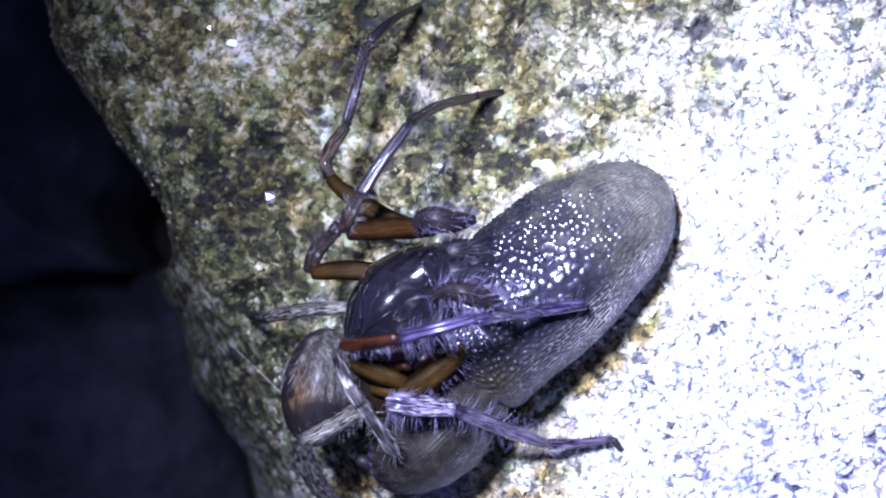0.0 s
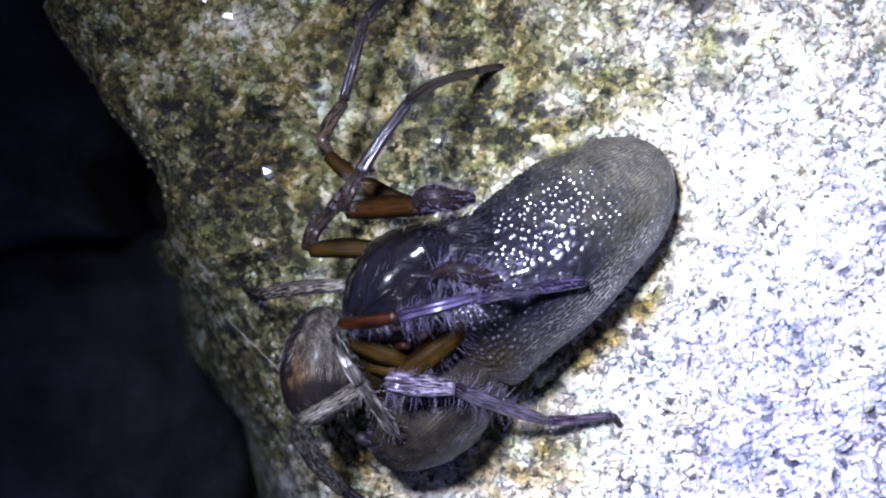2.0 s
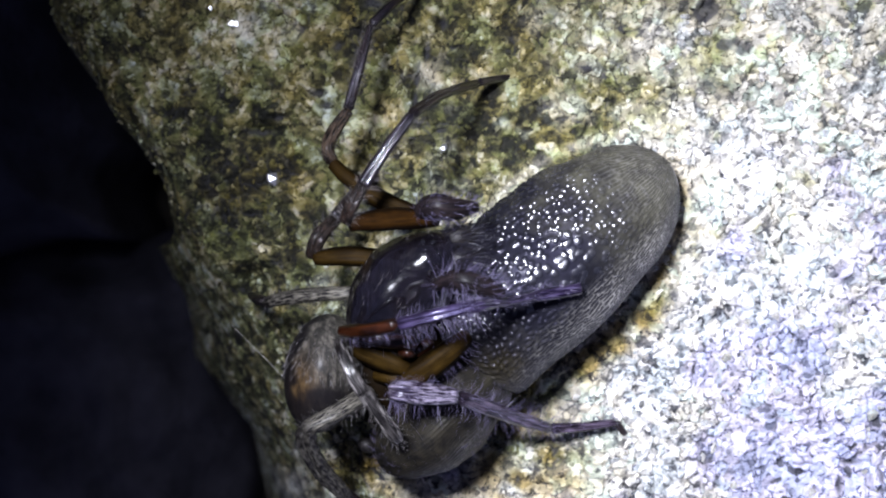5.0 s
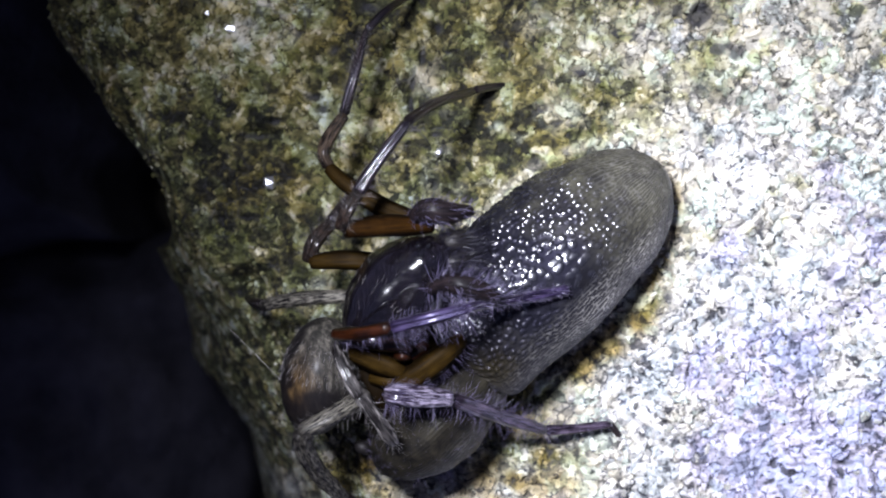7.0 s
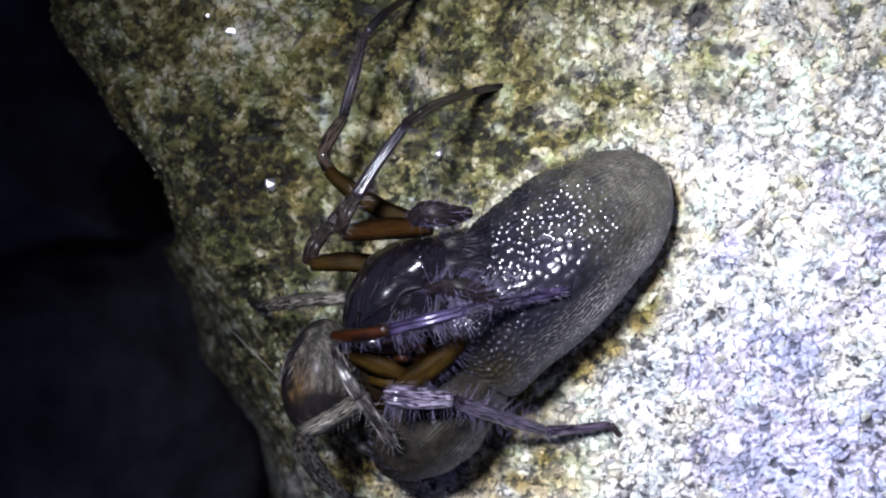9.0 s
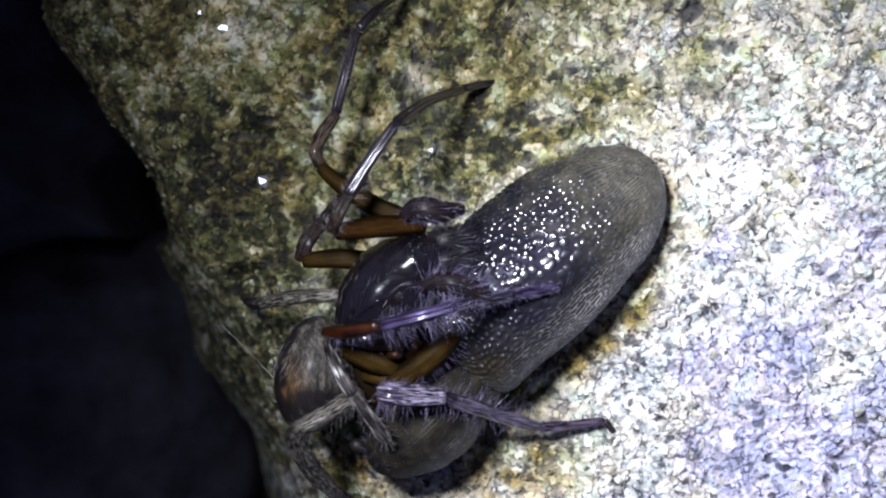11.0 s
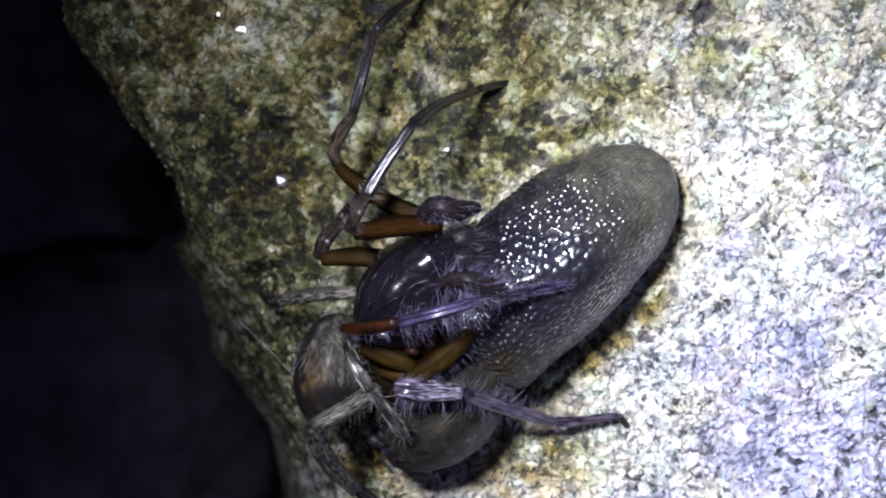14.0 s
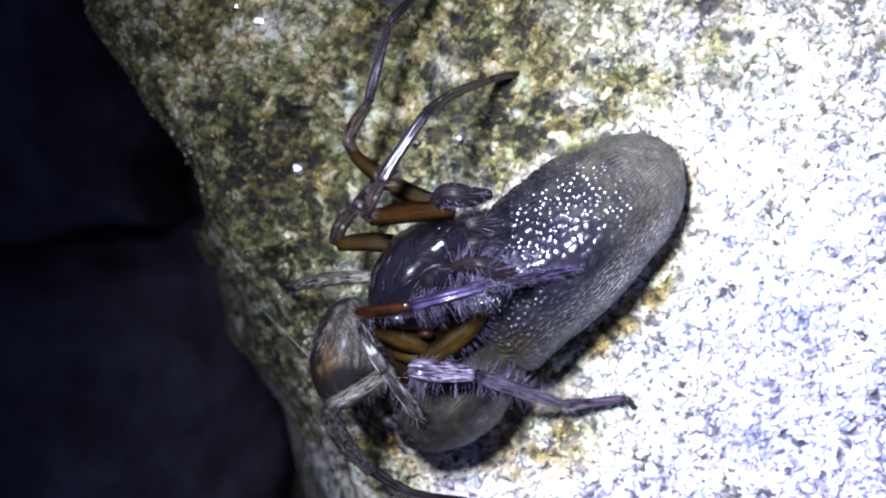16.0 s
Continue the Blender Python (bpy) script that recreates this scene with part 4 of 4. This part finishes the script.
leg_first = leg(male, "amber femur with a dark glossy shank raised over the stone", [
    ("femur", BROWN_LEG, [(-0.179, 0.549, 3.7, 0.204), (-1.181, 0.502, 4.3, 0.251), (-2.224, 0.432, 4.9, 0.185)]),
    ("patella", DARK_JOINT, [(-2.273, 0.408, 4.9, 0.130), (-2.089, 0.811, 5.1, 0.145), (-1.824, 1.269, 5, 0.135)]),
    ("tibia", GLOSSY_LEG, [(-1.898, 1.171, 5, 0.148), (-1.407, 1.930, 4.95, 0.140), (-0.741, 2.813, 4.90, 0.118)]),
    ("metatarsus", DARK_LEG, [(-0.842, 2.751, 4.90, 0.118), (-0.119, 3.331, 3.6, 0.114), (0.780, 3.795, 1.5, 0.094)]),
    ("tarsus", DARK_LEG, [(0.698, 3.777, 1.58, 0.094), (1.25, 3.94, 1.0, 0.088), (1.76, 4.03, 0.7, 0.055)]),
], [
    ([(-1.898, 1.171, 5, 0.148), (-1.407, 1.930, 4.95, 0.140), (-0.741, 2.813, 4.90, 0.118)], 90, 0.35, HAIR_PALE, {"low": -1.6, "high": 0.5}),
    ([(-1.898, 1.171, 5, 0.148), (-1.407, 1.930, 4.95, 0.140), (-0.741, 2.813, 4.90, 0.118)], 60, 0.16, HAIR_PALE, {"low": 2.6, "high": 5.0}),
    ([(-0.842, 2.751, 4.90, 0.118), (-0.119, 3.331, 3.6, 0.114), (0.780, 3.795, 1.5, 0.094)], 160, 0.2, HAIR_DARK, {}),
    ([(-2.273, 0.408, 4.9, 0.148), (-2.089, 0.811, 5.1, 0.166), (-1.824, 1.269, 5, 0.148)], 110, 0.24, HAIR_PALE, {"thick": 0.0042}),
])
leg(male, "olive-amber femur with a dark folded shank", [
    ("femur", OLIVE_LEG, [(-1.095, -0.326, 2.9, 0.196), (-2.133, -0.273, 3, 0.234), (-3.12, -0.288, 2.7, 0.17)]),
    ("patella", DARK_JOINT, [(-3.133, -0.328, 2.7, 0.15), (-2.981, 0.144, 2.8, 0.18), (-2.55, 0.644, 2.6, 0.15)]),
    ("tibia", DARK_LEG, [(-2.625, 0.564, 2.65, 0.171), (-2.157, 1.238, 2.1, 0.146), (-1.908, 1.77, 0.9, 0.11), (-1.814, 2.011, -0.1, 0.07)]),
], [
    ([(-3.133, -0.328, 2.7, 0.17), (-2.981, 0.144, 2.8, 0.222), (-2.55, 0.644, 2.6, 0.184)], 130, 0.22, HAIR_PALE, {"thick": 0.0040}),
    ([(-2.625, 0.564, 2.65, 0.171), (-2.157, 1.238, 2.1, 0.146), (-1.908, 1.77, 0.9, 0.11), (-1.814, 2.011, -0.1, 0.07)], 60, 0.14, HAIR_PALE, {}),
])
leg(male, "thin dark brown leg stretched over the stone", [
    ("femur", OLIVE_LEG, [(-0.506, 0.636, 3.1, 0.195), (-1.479, 0.986, 3.1, 0.233), (-2.243, 1.513, 2.9, 0.196), (-2.674, 1.914, 2.7, 0.144)]),
    ("tibia", BROWN_JOINT, [(-2.635, 1.874, 2.7, 0.131), (-2.762, 2.212, 2.75, 0.144), (-2.615, 2.642, 2.6, 0.158), (-2.266, 3.175, 2.5, 0.119)]),
    ("metatarsus", DARK_LEG, [(-2.332, 3.07, 2.5, 0.119), (-2.055, 4.098, 2.5, 0.125), (-1.775, 5.205, 2.3, 0.093)]),
    ("tarsus", DARK_LEG, [(-1.814, 5.11, 2.32, 0.106), (-1.255, 5.699, 2, 0.093), (-0.58, 6.338, 0.65, 0.069)]),
], [
    ([(-2.332, 3.07, 2.5, 0.119), (-2.055, 4.098, 2.5, 0.125), (-1.775, 5.205, 2.3, 0.093)], 380, 0.15, HAIR_PALE, {}),
    ([(-2.635, 1.874, 2.7, 0.131), (-2.762, 2.212, 2.75, 0.144), (-2.615, 2.642, 2.6, 0.158), (-2.266, 3.175, 2.5, 0.119)], 70, 0.15, HAIR_PALE, {}),
])
leg_over = leg(male, "red-brown and violet leg resting across the female abdomen", [
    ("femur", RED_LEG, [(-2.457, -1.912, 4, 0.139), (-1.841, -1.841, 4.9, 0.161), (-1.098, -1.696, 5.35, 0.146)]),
    ("tibia", VIOLET_LEG, [(-1.173, -1.711, 5.3, 0.134), (-0.292, -1.497, 5.45, 0.14), (0.584, -1.265, 5.45, 0.122)]),
    ("metatarsus", VIOLET_LEG, [(0.195, -1.353, 5.4, 0.097), (0.511, -1.279, 5.42, 0.115), (1.0, -1.205, 4.75, 0.105), (1.82, -1.09, 3.95, 0.10)]),
    ("tarsus", VIOLET_LEG, [(1.72, -1.105, 4.05, 0.10), (1.97, -1.07, 3.85, 0.125), (2.46, -0.995, 3.62, 0.13), (2.87, -0.935, 3.47, 0.115)]),
], [
    ([(-1.173, -1.711, 5.3, 0.134), (-0.292, -1.497, 5.45, 0.14), (0.584, -1.265, 5.45, 0.122)], 80, 0.55, HAIR_VIOLET, {"low": -1.2, "high": 0.5, "lean": 0.15, "thick": 0.0052}),
    ([(-1.173, -1.711, 5.3, 0.134), (-0.292, -1.497, 5.45, 0.14), (0.584, -1.265, 5.45, 0.122)], 40, 0.3, HAIR_VIOLET, {"low": 2.4, "high": 3.9}),
    ([(0.195, -1.353, 5.4, 0.097), (0.511, -1.279, 5.42, 0.122), (1.574, -1.112, 4.5, 0.119), (2.842, -0.934, 3.6, 0.09)], 400, 0.17, HAIR_VIOLET, {}),
    ([(-2.457, -1.912, 4, 0.139), (-1.841, -1.841, 4.9, 0.161), (-1.098, -1.696, 5.35, 0.146)], 50, 0.3, HAIR_VIOLET, {"low": -1.2, "high": 0.6, "lean": 0.2}),
])
palp = part("palp", tube("palp", [(-0.684, 0.671, 4, 0.152), (-0.401, 0.839, 4.4, 0.238), (0.075, 0.814, 4.4, 0.263), (0.684, 0.848, 4, 0.114)], PALP_SKIN), male, "brown palp with a hairy violet-grey tip")
tagged(part("palp_hair", limb_hairs("palp_hair", [(-0.684, 0.671, 4, 0.152), (-0.401, 0.839, 4.4, 0.238), (0.075, 0.814, 4.4, 0.263), (0.684, 0.848, 4, 0.114)], 230, 0.27, HAIR_VIOLET, lean=0.8, thick=0.005), palp), kind="stuff")
palp = part("palp", tube("palp", [(-0.361, -0.885, 4.6, 0.125), (0.197, -0.762, 5.1, 0.209), (0.75, -0.872, 5.1, 0.233), (1.236, -1.1, 4.9, 0.111)], PALP_SKIN), male, "fluffy violet palp")
tagged(part("palp_hair", limb_hairs("palp_hair", [(-0.361, -0.885, 4.6, 0.125), (0.197, -0.762, 5.1, 0.209), (0.75, -0.872, 5.1, 0.233), (1.236, -1.1, 4.9, 0.111)], 210, 0.50, HAIR_VIOLET, lean=0.35, thick=0.0055), palp), kind="stuff")
fang_base = part("chelicera", tube("chelicera", [(-0.115, 0.038, 3.7, 0.255), (0.331, 0.166, 3.8, 0.255), (0.787, 0.206, 3.3, 0.142)], DARK_SKIN), male, "black hairy jaw")
tagged(part("jaw_hair", limb_hairs("jaw_hair", [(-0.115, 0.038, 3.7, 0.255), (0.331, 0.166, 3.8, 0.255), (0.787, 0.206, 3.3, 0.142)], 560, 0.48, HAIR_JAW, lean=1.2, thick=0.0055), fang_base), kind="stuff")
fang_base = part("chelicera", tube("chelicera", [(0.013, -0.369, 3.8, 0.255), (0.395, -0.267, 3.8, 0.255), (0.798, -0.18, 3.4, 0.142)], DARK_SKIN), male, "black hairy jaw")
tagged(part("jaw_hair", limb_hairs("jaw_hair", [(0.013, -0.369, 3.8, 0.255), (0.395, -0.267, 3.8, 0.255), (0.798, -0.18, 3.4, 0.142)], 560, 0.48, HAIR_JAW, lean=1.2, thick=0.0055), fang_base), kind="stuff")
part("coxa", tube("coxa", [(-2.227, -1.882, 3.6, 0.166), (-1.579, -2.101, 3.8, 0.178), (-0.624, -2.177, 3.8, 0.153)], RED_LEG), male, "red-brown leg base")
part("coxa", tube("coxa", [(-1.682, -2.96, 2.9, 0.143), (-1.216, -3.04, 3.2, 0.168), (-0.636, -3.23, 3.1, 0.13)], OLIVE_LEG), male, "red-brown leg base")
part("coxa", tube("coxa", [(-1.878, -2.595, 2.9, 0.156), (-1.09, -2.581, 3.1, 0.195), (-0.31, -2.186, 3.2, 0.155)], RED_LEG), male, "red-brown leg base")
part("knob", tube("knob", [(-1.072, -2.413, 3.7, 0.089), (-0.899, -2.419, 3.9, 0.10), (-0.766, -2.464, 3.7, 0.07)], RED_LEG), male, "red-brown shiny knob")
for place in ((-0.327, 0.063, 4.25), (-0.201, -0.176, 4.3), (-0.489, -0.113, 4.4), (-0.426, -0.363, 4.4), (-0.553, 0.063, 4.3), (-0.339, -0.514, 4.35)):
    part("eye", body("eye", place, (0.058, 0.058, 0.058), 0, EYE, 12, 14), male, "glossy black eye")


def motions():
    slide = lambda rows: [(t, pose(x * MM, y * MM, 0)) for t, x, y in rows]
    walk(leg_over, slide([(0, 0.146, -0.049), (0.5, 0.134, -0.049), (1, 0.109, -0.049), (1.5, 0.109, -0.036), (2, 0.134, -0.024), (2.5, 0.097, -0.024), (3, 0.049, -0.024), (3.5, 0.036, -0.024), (4, 0.036, -0.036), (4.5, 0.061, -0.012), (7, 0.000, 0.000), (9, -0.012, 0.010), (11.5, -0.050, 0.020), (16, -0.050, 0.025)]))
    shin_slide = slide([(0, 0.194, -0.036), (0.5, 0.194, -0.012), (1, 0.207, -0.012), (1.5, 0.207, -0.024), (2, 0.194, -0.036), (2.5, 0.207, -0.036), (3, 0.207, -0.036), (3.5, 0.182, -0.036), (4, 0.158, -0.024), (4.5, 0.134, -0.036), (7, 0.000, 0.000), (9, -0.012, 0.012), (11.5, 0.000, 0.004), (16, -0.071, 0.024)])
    for shin in [o for o in leg_over.children if o.name.startswith(("metatarsus", "tarsus"))]:
        walk(shin, shin_slide)
    walk(leg_first, [(t, pose(x * MM, y * MM, 0, 0, 0, turn)) for t, x, y, turn in [(0, 0.039, 0.146, 0.92), (0.5, 0.029, 0.143, 0.97), (1, 0.030, 0.138, 1.09), (1.5, 0.032, 0.155, 1.26), (2, 0.041, 0.147, 0.69), (2.5, 0.043, 0.113, 0.83), (3, 0.019, 0.061, 0.92), (3.5, 0.014, 0.061, 0.92), (4, 0.017, 0.070, 0.77), (4.5, 0.026, 0.072, 0.69), (7, 0.000, 0.000, 0.00), (8, 0.008, -0.009, 0.29), (9, 0.011, -0.002, 0.59), (11.5, 0.023, -0.031, 1.38), (13, 0.014, -0.036, 1.49), (14.5, 0.019, -0.049, 1.55), (16, 0.024, -0.046, 1.49)]])


motions()
